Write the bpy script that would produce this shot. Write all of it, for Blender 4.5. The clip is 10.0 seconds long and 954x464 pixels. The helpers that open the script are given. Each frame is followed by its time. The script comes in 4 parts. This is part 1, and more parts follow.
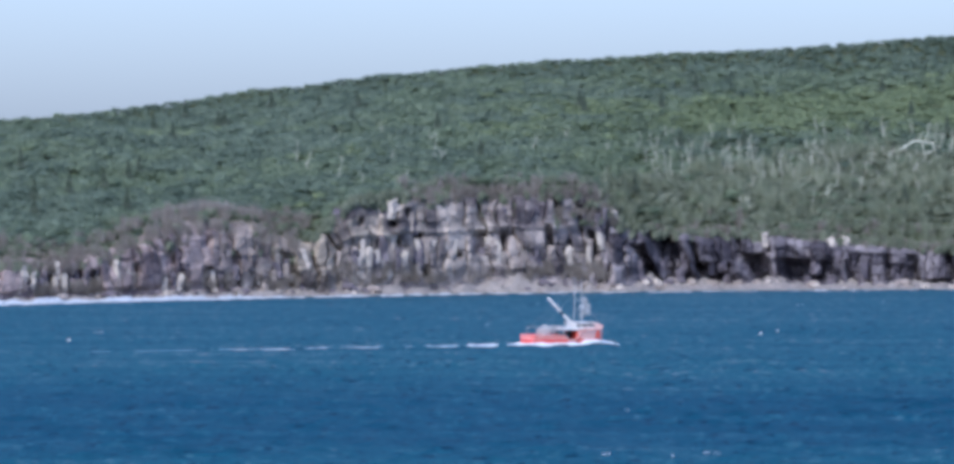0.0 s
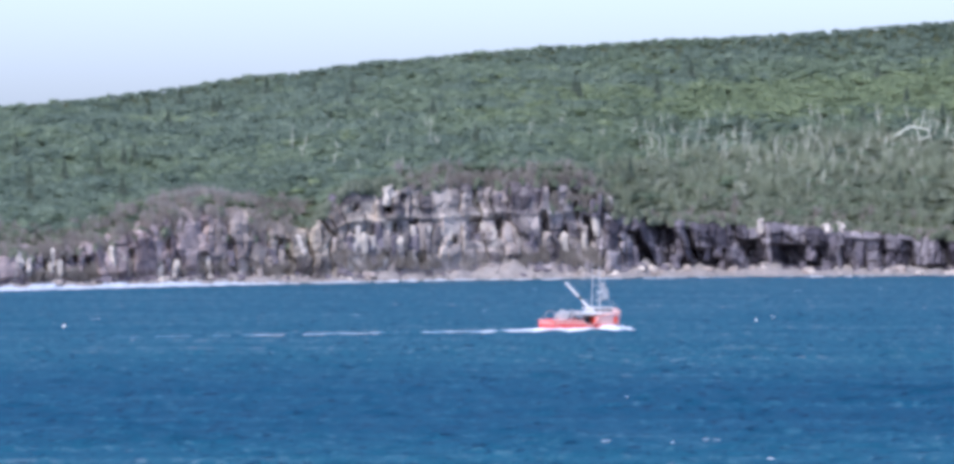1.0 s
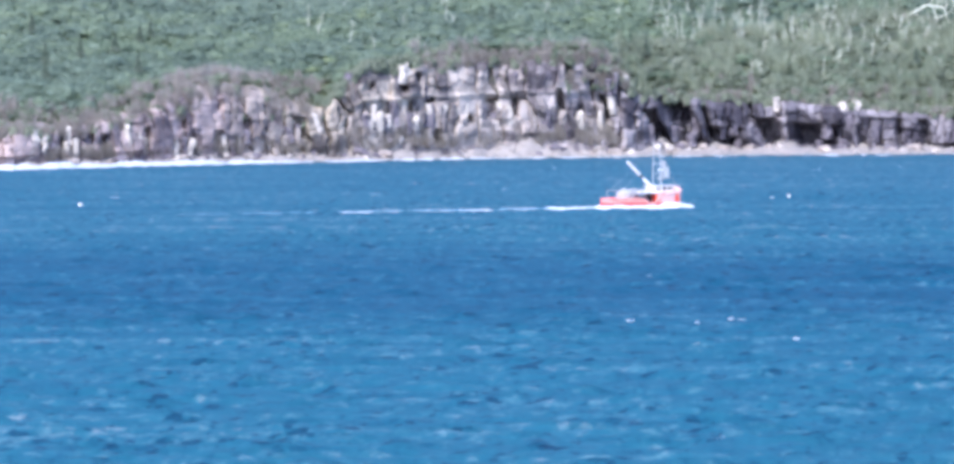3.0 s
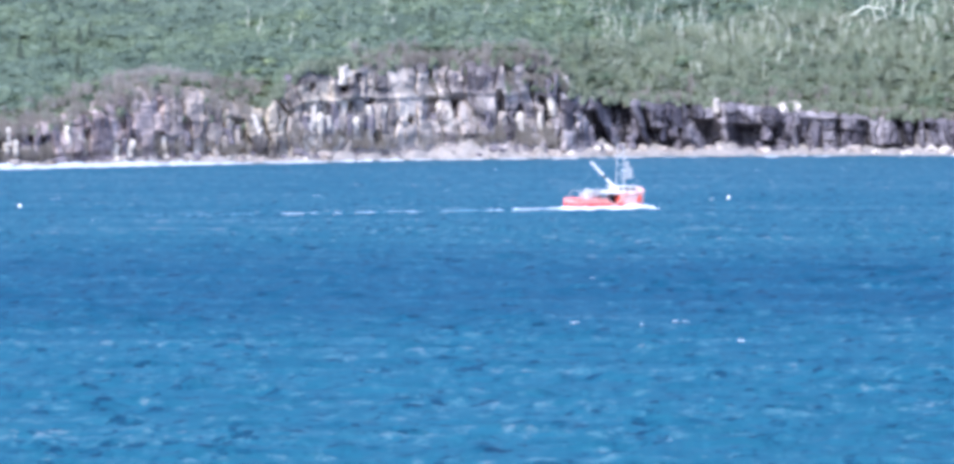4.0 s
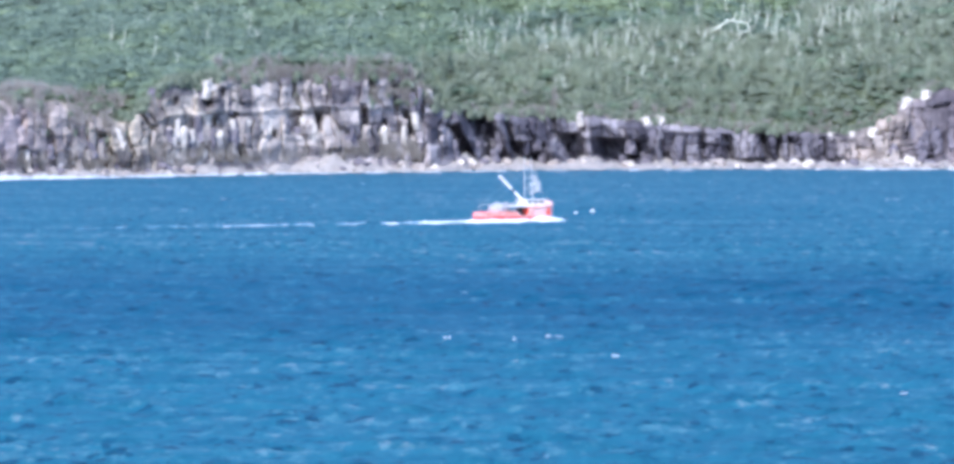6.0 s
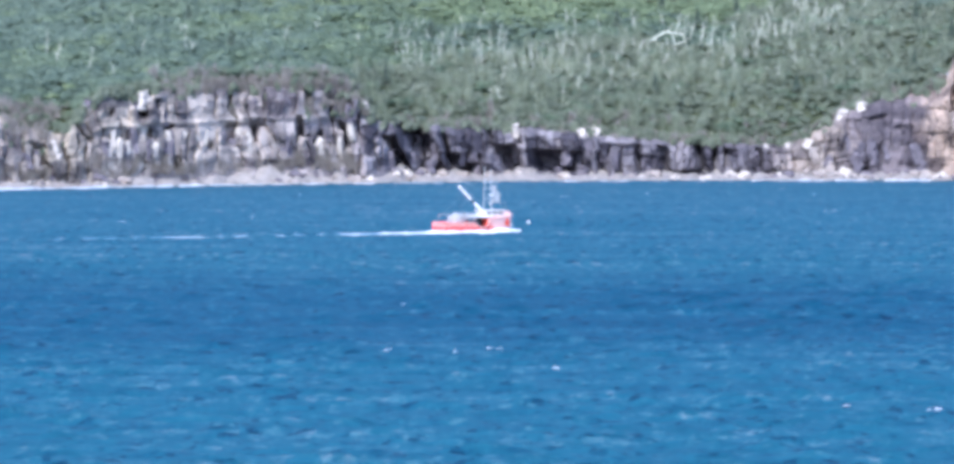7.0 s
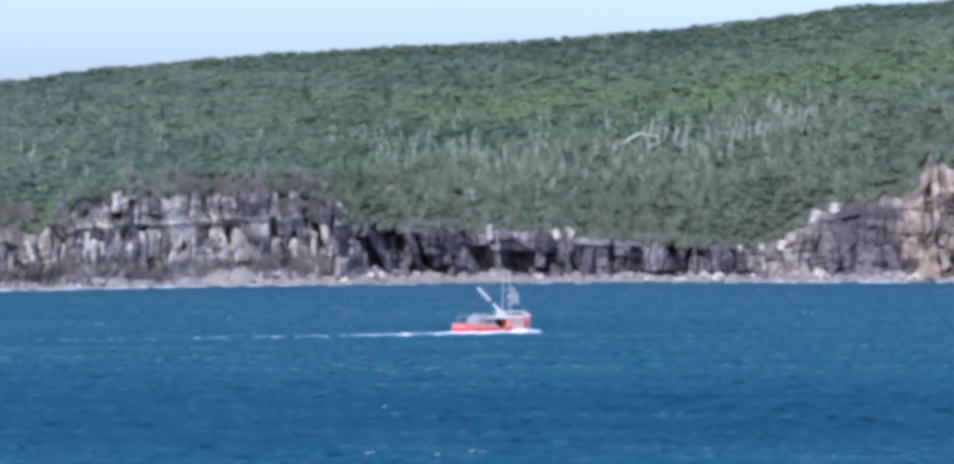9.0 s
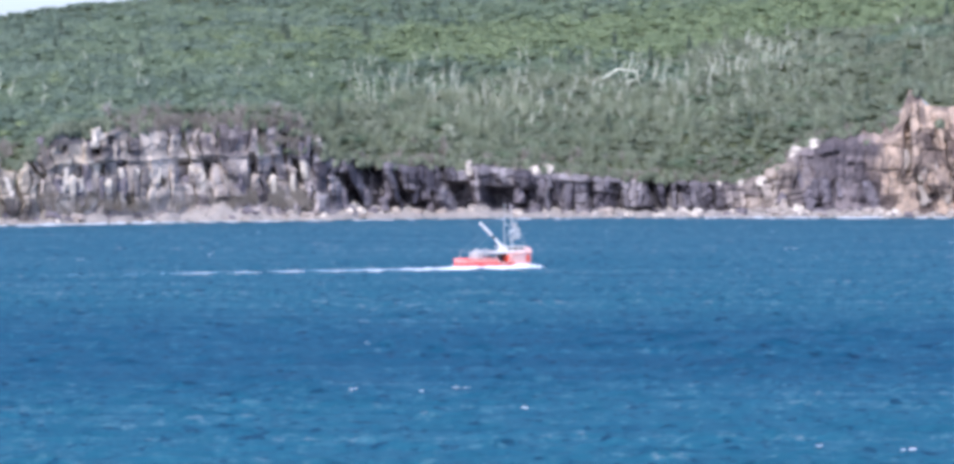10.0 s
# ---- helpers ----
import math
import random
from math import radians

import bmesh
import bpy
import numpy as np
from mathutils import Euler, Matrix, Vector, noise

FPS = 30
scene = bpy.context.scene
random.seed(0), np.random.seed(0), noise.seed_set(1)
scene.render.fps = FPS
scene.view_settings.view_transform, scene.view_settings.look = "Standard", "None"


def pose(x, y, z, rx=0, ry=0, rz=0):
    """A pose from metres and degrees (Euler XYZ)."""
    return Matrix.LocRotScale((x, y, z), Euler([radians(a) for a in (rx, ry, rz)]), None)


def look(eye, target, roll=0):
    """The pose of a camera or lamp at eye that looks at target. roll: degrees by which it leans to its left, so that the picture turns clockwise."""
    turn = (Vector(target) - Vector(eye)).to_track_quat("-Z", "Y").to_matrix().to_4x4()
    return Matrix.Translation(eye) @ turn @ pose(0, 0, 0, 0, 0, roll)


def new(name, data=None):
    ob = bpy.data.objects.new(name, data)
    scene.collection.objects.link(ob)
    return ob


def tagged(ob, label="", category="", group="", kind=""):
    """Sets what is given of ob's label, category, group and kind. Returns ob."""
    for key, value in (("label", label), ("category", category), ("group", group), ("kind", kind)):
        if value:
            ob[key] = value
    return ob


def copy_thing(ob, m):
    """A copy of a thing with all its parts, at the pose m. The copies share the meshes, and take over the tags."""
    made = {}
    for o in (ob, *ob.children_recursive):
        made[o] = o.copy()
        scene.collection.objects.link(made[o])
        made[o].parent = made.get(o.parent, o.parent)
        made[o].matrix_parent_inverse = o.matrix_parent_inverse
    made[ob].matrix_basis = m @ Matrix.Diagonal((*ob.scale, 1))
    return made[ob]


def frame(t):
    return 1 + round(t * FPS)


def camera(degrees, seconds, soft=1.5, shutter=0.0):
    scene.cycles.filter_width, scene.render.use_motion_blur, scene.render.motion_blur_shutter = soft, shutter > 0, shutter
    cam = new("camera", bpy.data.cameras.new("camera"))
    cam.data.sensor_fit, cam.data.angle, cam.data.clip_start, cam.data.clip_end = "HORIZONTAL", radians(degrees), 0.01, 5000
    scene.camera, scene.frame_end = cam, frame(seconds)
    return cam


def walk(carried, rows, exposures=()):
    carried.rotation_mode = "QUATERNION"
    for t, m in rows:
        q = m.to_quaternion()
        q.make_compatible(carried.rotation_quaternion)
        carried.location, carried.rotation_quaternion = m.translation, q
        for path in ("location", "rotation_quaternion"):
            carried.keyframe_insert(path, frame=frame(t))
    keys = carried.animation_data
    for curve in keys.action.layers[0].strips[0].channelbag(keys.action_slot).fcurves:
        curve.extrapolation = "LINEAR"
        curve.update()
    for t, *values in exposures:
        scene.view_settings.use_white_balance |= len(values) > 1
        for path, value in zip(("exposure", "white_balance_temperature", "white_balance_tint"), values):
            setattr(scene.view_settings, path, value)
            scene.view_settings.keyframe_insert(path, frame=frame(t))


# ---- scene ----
EYE = (0.0, 0.0, 20.0)
cam = camera(8.0, 10.0, soft=4.1)
PATH = [
    (0, 0.0, 13.14), (0.5, 0.2, 11.12), (1, 1.02, 10.11), (1.5, 1.21, 5.66), (2, -2.02, -5.66), (2.5, -2.82, -15.16),
    (3.8, 3.74, -16.58), (4, 10.61, -15.97), (4.5, 22.44, -15.76), (5, 23.85, -14.97), (5.5, 30.12, -15.17),
    (5.7, 35.17, -14.56), (6.8, 49.42, -10.12), (7, 54.07, -10.51), (7.5, 58.02, -12.13), (8, 62.27, -10.41),
    (8.3, 61.3, -7.4), (8.5, 60.64, 3.64), (8.7, 60.1, 10.7), (9, 59.73, 11.52), (9.5, 60.64, 10.11), (9.8, 62.1, 4.8), (10, 64.28, -2.43)]
walk(cam, [(t, look(EYE, (x, 1480, z))) for t, x, z in PATH],
     [(t, e + 0.36, warm, tint) for t, e, warm, tint in (
         (0, -0.14, 5600, 10), (0.5, 0.0, 5800, 14), (1, 0.24, 5800, 14), (1.5, 0.26, 5850, 14), (2, 0.44, 5850, 14), (2.5, 0.70, 5750, 13), (4, 0.88, 5700, 10),
         (5.5, 0.88, 5550, 8), (7, 0.66, 5500, 9), (8, 0.69, 5500, 9), (8.5, 0.60, 5550, 9), (9, 0.06, 5550, 9), (9.5, 0.12, 5600, 10), (10, 0.50, 5950, 12))])

# ---- light ----
TO_SUN = Vector((-0.27, -0.78, 0.84)).normalized()
world = bpy.data.worlds.new("sky")
scene.world = world
world.use_nodes = True
wn = world.node_tree
sky = wn.nodes.new("ShaderNodeTexSky")
sky.sky_type = "NISHITA"
sky.sun_disc = False
sky.sun_elevation = math.asin(TO_SUN.z)
sky.sun_rotation = math.atan2(TO_SUN.x, TO_SUN.y)
sky.air_density, sky.dust_density, sky.ozone_density = 0.7, 1.6, 2.5
wn.nodes["Background"].inputs["Strength"].default_value = 0.165
haze = wn.nodes.new("ShaderNodeMix")                 # thin summer haze whitens the clear sky
haze.data_type, haze.blend_type = "RGBA", "MULTIPLY"
haze.inputs["Factor"].default_value = 1.0
veil = [k for k in haze.inputs if k.type == "RGBA"]
veil[1].default_value = (1.11, 1.055, 1.13, 1)
wn.links.new(sky.outputs[0], veil[0])
wn.links.new([k for k in haze.outputs if k.type == "RGBA"][0], wn.nodes["Background"].inputs["Color"])
sun = new("sun", bpy.data.lights.new("sun", "SUN"))
sun.data.energy, sun.data.angle, sun.data.color = 2.45, radians(0.6), (1.0, 0.95, 0.88)
sun.matrix_world = look((0, 0, 300), Vector((0, 0, 300)) - TO_SUN)


# ---- small tools ----
def lattice(a, b, c, seed):
    """Random value in 0..1 for whole-number lattice cells."""
    h = (a.astype(np.int64) * 374761393 + b.astype(np.int64) * 668265263 + c.astype(np.int64) * 2147483647 + seed * 974634777)
    h = ((h ^ (h >> 13)) & 0xFFFFFFFF) * 1274126177
    h = h ^ (h >> 16)
    return (h & 0xFFFFF) / float(0xFFFFF)


def smooth_noise(x, y, z=0.0, seed=0):
    """Value noise in 0..1 over arrays."""
    x, y, z = np.broadcast_arrays(np.asarray(x, float), np.asarray(y, float), np.asarray(z, float))
    i, j, k = np.floor(x), np.floor(y), np.floor(z)
    u, v, w = x - i, y - j, z - k
    u, v, w = u * u * (3 - 2 * u), v * v * (3 - 2 * v), w * w * (3 - 2 * w)
    out = 0
    for a in (0, 1):
        for b in (0, 1):
            for c in (0, 1):
                wt = (u if a else 1 - u) * (v if b else 1 - v) * (w if c else 1 - w)
                out = out + wt * lattice(i + a, j + b, k + c, seed)
    return out


def layered(x, y, z=0.0, seed=0, octaves=4):
    total, amp, norm = 0, 1.0, 0.0
    for o in range(octaves):
        total = total + amp * smooth_noise(x * 2 ** o, y * 2 ** o, z * 2 ** o, seed + o)
        norm += amp
        amp *= 0.5
    return total / norm


def table(st, pairs):
    xs, ys = zip(*pairs)
    return np.interp(st, xs, ys)


def mesh_from(name, verts, quads, material, smooth=False, parent=None):
    """One mesh object from arrays of points and four-cornered faces."""
    verts, quads = np.asarray(verts, np.float32), np.asarray(quads, np.int32)
    me = bpy.data.meshes.new(name)
    me.vertices.add(len(verts))
    me.vertices.foreach_set("co", verts.ravel())
    me.loops.add(quads.size)
    me.loops.foreach_set("vertex_index", quads.ravel())
    me.polygons.add(len(quads))
    me.polygons.foreach_set("loop_start", np.arange(len(quads), dtype=np.int32) * 4)
    me.polygons.foreach_set("use_smooth", np.full(len(quads), smooth))
    me.update(calc_edges=True)
    me.validate()
    me.materials.append(material)
    ob = new(name, me)
    if parent:
        ob.parent = parent
    return ob


def grid_quads(rows, cols):
    a = (np.arange(rows - 1)[:, None] * cols + np.arange(cols - 1)[None, :]).ravel()
    return np.stack([a, a + 1, a + cols + 1, a + cols], 1)


def part(name, bm, material, parent, label=""):
    """Links a bmesh as one mesh object under a thing or part."""
    me = bpy.data.meshes.new(name)
    bm.to_mesh(me)
    bm.free()
    me.materials.append(material)
    ob = new(name, me)
    ob.parent = parent
    if label:
        tagged(ob, label)
    return ob


def box(x0, x1, y0, y1, z0, z1, bevel=0.03, taper=1.0):
    bm = bmesh.new()
    bmesh.ops.create_cube(bm, size=1)
    for v in bm.verts:
        k = taper if v.co.z > 0 else 1.0
        v.co = Vector(((x0 + x1) / 2 + v.co.x * (x1 - x0) * k, (y0 + y1) / 2 + v.co.y * (y1 - y0) * k, (z0 + z1) / 2 + v.co.z * (z1 - z0)))
    if bevel:
        bmesh.ops.bevel(bm, geom=bm.edges[:], offset=bevel, segments=2, affect="EDGES")
    return bm


def rod(a, b, r0, r1=None, sides=10):
    """A round bar from a to b."""
    a, b = Vector(a), Vector(b)
    bm = bmesh.new()
    bmesh.ops.create_cone(bm, cap_ends=True, segments=sides, radius1=r0, radius2=r0 if r1 is None else r1, depth=(b - a).length)
    bm.transform(Matrix.Translation((a + b) / 2) @ (b - a).to_track_quat("Z", "Y").to_matrix().to_4x4())
    return bm


def lump(radius, squash, seed, rough=0.35, detail=2):
    """An uneven rounded stone or clump."""
    bm = bmesh.new()
    bmesh.ops.create_icosphere(bm, subdivisions=detail, radius=1)
    for v in bm.verts:
        n = noise.noise(v.co * 1.3 + Vector((seed * 7.1, seed * 3.3, 0))) + 0.5 * noise.noise(v.co * 3.1 + Vector((0, seed * 5.7, 0)))
        v.co = v.co * radius * (1 + rough * n)
        v.co.z *= squash
    return bm


# ---- materials ----
def material(name, rough=0.8, metal=0.0, spec=0.5):
    m = bpy.data.materials.new(name)
    m.use_nodes = True
    p = m.node_tree.nodes["Principled BSDF"]
    p.inputs["Roughness"].default_value = rough
    p.inputs["Metallic"].default_value = metal
    p.inputs["Specular IOR Level"].default_value = spec
    return m, m.node_tree, p


def coords(nt, scale=(1, 1, 1)):
    tc = nt.nodes.new("ShaderNodeTexCoord")
    mp = nt.nodes.new("ShaderNodeMapping")
    mp.inputs["Scale"].default_value = scale
    nt.links.new(tc.outputs["Object"], mp.inputs["Vector"])
    return mp.outputs[0]


def noise_node(nt, vec, scale, detail=4, rough=0.55, dist=0.0):
    n = nt.nodes.new("ShaderNodeTexNoise")
    n.inputs["Scale"].default_value, n.inputs["Detail"].default_value = scale, detail
    n.inputs["Roughness"].default_value, n.inputs["Distortion"].default_value = rough, dist
    nt.links.new(vec, n.inputs["Vector"])
    return n.outputs["Fac"]


def ramp(nt, fac, stops):
    r = nt.nodes.new("ShaderNodeValToRGB")
    while len(r.color_ramp.elements) < len(stops):
        r.color_ramp.elements.new(0.5)
    for e, (pos, col) in zip(r.color_ramp.elements, stops):
        e.position, e.color = pos, (*col, 1)
    nt.links.new(fac, r.inputs["Fac"])
    return r.outputs["Color"]


def mixed(nt, a, b, fac, mode="MIX"):
    m = nt.nodes.new("ShaderNodeMix")
    m.data_type, m.blend_type = "RGBA", mode
    col = [s for s in m.inputs if s.type == "RGBA"]
    val = [s for s in m.inputs if s.type == "VALUE"][0]
    if isinstance(fac, (int, float)):
        val.default_value = fac
    else:
        nt.links.new(fac, val)
    for sock, c in zip(col, (a, b)):
        if isinstance(c, tuple):
            sock.default_value = (*c, 1)
        else:
            nt.links.new(c, sock)
    return [s for s in m.outputs if s.type == "RGBA"][0]


def math_node(nt, op, a, b=0.0):
    m = nt.nodes.new("ShaderNodeMath")
    m.operation = op
    for sock, val in zip(m.inputs, (a, b)):
        if isinstance(val, (int, float)):
            sock.default_value = val
        else:
            nt.links.new(val, sock)
    return m.outputs[0]


def bump(nt, p, height, strength, distance):
    b = nt.nodes.new("ShaderNodeBump")
    b.inputs["Strength"].default_value, b.inputs["Distance"].default_value = strength, distance
    nt.links.new(height, b.inputs["Height"])
    nt.links.new(b.outputs[0], p.inputs["Normal"])


def painted(name, colour, worn, rough=0.4, metal=0.0, scale=1.2):
    """Worn paint or weathered plain stuff: two shades mixed by noise at two scales."""
    m, nt, p = material(name, rough, metal)
    v = coords(nt)
    big, fine = noise_node(nt, v, scale, 5), noise_node(nt, v, scale * 9, 4)
    f = math_node(nt, "MULTIPLY", big, fine)
    c = ramp(nt, f, [(0.12, worn), (0.3, colour), (1.0, tuple(min(1, k * 1.08) for k in colour))])
    nt.links.new(c, p.inputs["Base Color"])
    bump(nt, p, fine, 0.15, 0.02)
    return m


def leafy(name, dark, mid, light, scale=0.22, rough=0.75):
    """Foliage: colour differs from leaf clump to leaf clump and from tree to tree."""
    m, nt, p = material(name, rough, spec=0.2)
    geo = nt.nodes.new("ShaderNodeNewGeometry")
    v = coords(nt)
    tree, patch = noise_node(nt, v, scale, 2), noise_node(nt, v, 0.045, 4)
    f = math_node(nt, "ADD", math_node(nt, "MULTIPLY", geo.outputs["Random Per Island"], 0.38), math_node(nt, "MULTIPLY", tree, 0.62))
    f = math_node(nt, "ADD", math_node(nt, "MULTIPLY", f, 0.65), math_node(nt, "MULTIPLY", patch, 0.35))
    c = ramp(nt, f, [(0.36, dark), (0.5, mid), (0.64, light)])
    nt.links.new(c, p.inputs["Base Color"])
    thin, both = nt.nodes.new("ShaderNodeBsdfTranslucent"), nt.nodes.new("ShaderNodeMixShader")
    nt.links.new(c, thin.inputs["Color"])
    both.inputs[0].default_value = 0.5
    nt.links.new(p.outputs[0], both.inputs[1])
    nt.links.new(thin.outputs[0], both.inputs[2])
    nt.links.new(both.outputs[0], nt.nodes["Material Output"].inputs["Surface"])
    return m


def rock_material(name, sectors, joint=0.9):
    """Layered, fractured rock; its colour family changes along the shore."""
    m, nt, p = material(name, 0.9, spec=0.25)
    v = coords(nt)
    sep = nt.nodes.new("ShaderNodeSeparateXYZ")
    nt.links.new(v, sep.inputs[0])
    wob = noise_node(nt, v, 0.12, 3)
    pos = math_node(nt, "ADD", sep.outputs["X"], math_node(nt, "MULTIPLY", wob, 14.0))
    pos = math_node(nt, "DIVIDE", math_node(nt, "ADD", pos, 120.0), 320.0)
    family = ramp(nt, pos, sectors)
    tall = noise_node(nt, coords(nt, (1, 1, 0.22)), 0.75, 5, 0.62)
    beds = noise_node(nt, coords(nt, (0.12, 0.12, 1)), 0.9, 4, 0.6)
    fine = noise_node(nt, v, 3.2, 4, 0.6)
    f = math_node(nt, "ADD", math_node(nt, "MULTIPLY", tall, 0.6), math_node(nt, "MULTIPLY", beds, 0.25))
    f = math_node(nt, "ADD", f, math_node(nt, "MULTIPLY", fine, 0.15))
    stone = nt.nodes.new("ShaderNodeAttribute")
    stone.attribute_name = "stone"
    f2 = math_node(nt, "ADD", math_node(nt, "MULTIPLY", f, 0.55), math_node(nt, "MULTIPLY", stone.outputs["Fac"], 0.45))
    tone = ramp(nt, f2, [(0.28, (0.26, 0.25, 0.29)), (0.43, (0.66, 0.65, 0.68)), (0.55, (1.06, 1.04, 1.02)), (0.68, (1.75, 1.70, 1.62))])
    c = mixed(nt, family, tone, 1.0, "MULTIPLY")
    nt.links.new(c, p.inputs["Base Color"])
    bump(nt, p, f, joint, 0.6)
    return m


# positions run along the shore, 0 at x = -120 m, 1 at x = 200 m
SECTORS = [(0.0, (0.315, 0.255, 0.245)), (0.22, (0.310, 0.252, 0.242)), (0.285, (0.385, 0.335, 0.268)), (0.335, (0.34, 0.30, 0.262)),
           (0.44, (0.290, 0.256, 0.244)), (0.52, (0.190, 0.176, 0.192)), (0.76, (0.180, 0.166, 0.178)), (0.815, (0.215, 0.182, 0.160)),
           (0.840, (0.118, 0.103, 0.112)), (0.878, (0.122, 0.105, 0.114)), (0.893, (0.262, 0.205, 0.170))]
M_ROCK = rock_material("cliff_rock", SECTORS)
M_PALE = painted("pale_rock", (0.58, 0.52, 0.45), (0.33, 0.29, 0.26), 0.9, 0, 0.9)
M_TAN = painted("tan_rock", (0.36, 0.31, 0.275), (0.22, 0.185, 0.17), 0.9, 0, 0.7)
M_DARKROCK = painted("dark_rock", (0.17, 0.15, 0.17), (0.08, 0.07, 0.085), 0.85, 0, 0.7)
M_BEACH = painted("beach_pebbles", (0.34, 0.305, 0.28), (0.19, 0.168, 0.155), 0.95, 0, 0.45)
M_SOIL = leafy("hill_undergrowth", (0.13, 0.155, 0.085), (0.18, 0.21, 0.12), (0.22, 0.25, 0.15), 0.4, 0.95)
M_WASH = painted("wash_foam", (0.62, 0.65, 0.69), (0.36, 0.42, 0.47), 0.8, 0, 0.35)
M_FOAM = painted("sea_foam", (0.85, 0.88, 0.90), (0.55, 0.66, 0.74), 0.7, 0, 0.8)
M_SPENT = painted("spent_foam", (0.34, 0.50, 0.60), (0.12, 0.26, 0.38), 0.6, 0, 0.8)
# bluish leaf tint: aerial haze over the far woods is put into this colour
M_DEEP_HAZED = leafy("leaf_dark_hazed", (0.125, 0.175, 0.132), (0.196, 0.258, 0.194), (0.285, 0.355, 0.262))
M_GREEN = leafy("leaf_green", (0.155, 0.208, 0.140), (0.222, 0.288, 0.192), (0.300, 0.368, 0.250))
M_LIME = leafy("leaf_yellow_green", (0.180, 0.236, 0.138), (0.255, 0.320, 0.184), (0.332, 0.400, 0.235))
M_OLIVE = leafy("scrub_olive", (0.160, 0.192, 0.134), (0.240, 0.275, 0.194), (0.330, 0.362, 0.268))
M_SAPLING = leafy("pale_sapling", (0.22, 0.26, 0.18), (0.34, 0.385, 0.275), (0.47, 0.51, 0.38))
M_BARE = leafy("scrub_leafless", (0.285, 0.258, 0.222), (0.40, 0.365, 0.325), (0.52, 0.48, 0.435))
M_BARK = painted("bleached_bark", (0.56, 0.58, 0.47), (0.34, 0.35, 0.27), 0.85, 0, 2.0)
M_TRUNK = painted("grey_bark", (0.17, 0.14, 0.11), (0.09, 0.07, 0.06), 0.9, 0, 3.0)


def water_material():
    m, nt, p = material("sea_water", 0.3, spec=0.06)
    v = coords(nt)
    sep = nt.nodes.new("ShaderNodeSeparateXYZ")
    nt.links.new(v, sep.inputs[0])
    patches = noise_node(nt, coords(nt, (0.006, 0.011, 1)), 1.0, 4)
    streak = noise_node(nt, coords(nt, (0.85, 0.50, 1)), 1.0, 6, 0.68)
    chop = noise_node(nt, coords(nt, (1.7, 0.9, 1)), 1.0, 4, 0.6)
    lanes = noise_node(nt, coords(nt, (0.012, 0.085, 1)), 1.0, 4, 0.6)
    # a calmer, deeper-coloured band lies across the bay about 520 to 720 m out
    band = math_node(nt, "ADD", sep.outputs["Y"], math_node(nt, "MULTIPLY", patches, 110.0))
    band = ramp(nt, math_node(nt, "DIVIDE", band, 2000.0), [(0.19, (0.0137, 0.0940, 0.1410)), (0.275, (0.0113, 0.0880, 0.1370)), (0.315, (0.0053, 0.0635, 0.1130)),
                (0.375, (0.0053, 0.0635, 0.1130)), (0.415, (0.0144, 0.0920, 0.1380)), (0.75, (0.0195, 0.0930, 0.1380))])
    # streaky dark and light of the wavelets, put into the colour
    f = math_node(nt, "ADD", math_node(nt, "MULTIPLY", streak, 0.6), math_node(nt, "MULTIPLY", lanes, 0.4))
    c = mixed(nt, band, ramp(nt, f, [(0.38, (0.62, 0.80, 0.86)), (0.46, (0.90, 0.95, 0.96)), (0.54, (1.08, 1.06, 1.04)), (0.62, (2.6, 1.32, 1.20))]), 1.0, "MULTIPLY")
    # ripple light and shade painted in: sparse dark troughs a metre or two long, and pale crests that gather in gusty
    # lanes
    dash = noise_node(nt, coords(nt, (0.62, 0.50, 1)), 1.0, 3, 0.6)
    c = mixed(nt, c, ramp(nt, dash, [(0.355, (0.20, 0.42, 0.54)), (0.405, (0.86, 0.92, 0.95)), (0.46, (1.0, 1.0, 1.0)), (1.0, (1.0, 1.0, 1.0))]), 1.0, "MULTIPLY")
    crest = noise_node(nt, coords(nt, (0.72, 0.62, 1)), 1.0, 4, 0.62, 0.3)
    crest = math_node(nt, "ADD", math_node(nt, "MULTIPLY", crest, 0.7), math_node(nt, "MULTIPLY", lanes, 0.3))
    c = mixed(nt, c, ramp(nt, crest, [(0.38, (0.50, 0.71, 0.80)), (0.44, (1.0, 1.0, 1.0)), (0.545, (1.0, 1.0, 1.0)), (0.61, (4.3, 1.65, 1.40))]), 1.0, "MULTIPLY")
    # finer dark and bright ripple marks, painted likewise
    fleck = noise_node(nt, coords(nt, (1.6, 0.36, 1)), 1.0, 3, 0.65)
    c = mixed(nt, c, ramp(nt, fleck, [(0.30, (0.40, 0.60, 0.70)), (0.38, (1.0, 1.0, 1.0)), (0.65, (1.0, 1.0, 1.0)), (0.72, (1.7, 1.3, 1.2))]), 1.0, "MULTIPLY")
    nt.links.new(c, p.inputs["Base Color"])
    bump(nt, p, math_node(nt, "ADD", streak, math_node(nt, "MULTIPLY", chop, 0.5)), 0.5, 0.4)
    # broken, wind-ruffled surface: mostly the colour above, with a little sheen of sky
    own, sheen, both = nt.nodes.new("ShaderNodeBsdfDiffuse"), nt.nodes.new("ShaderNodeBsdfGlossy"), nt.nodes.new("ShaderNodeMixShader")
    relief = [k for k in nt.nodes if k.bl_idname == "ShaderNodeBump"][0]
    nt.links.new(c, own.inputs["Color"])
    sheen.inputs["Roughness"].default_value = 0.32
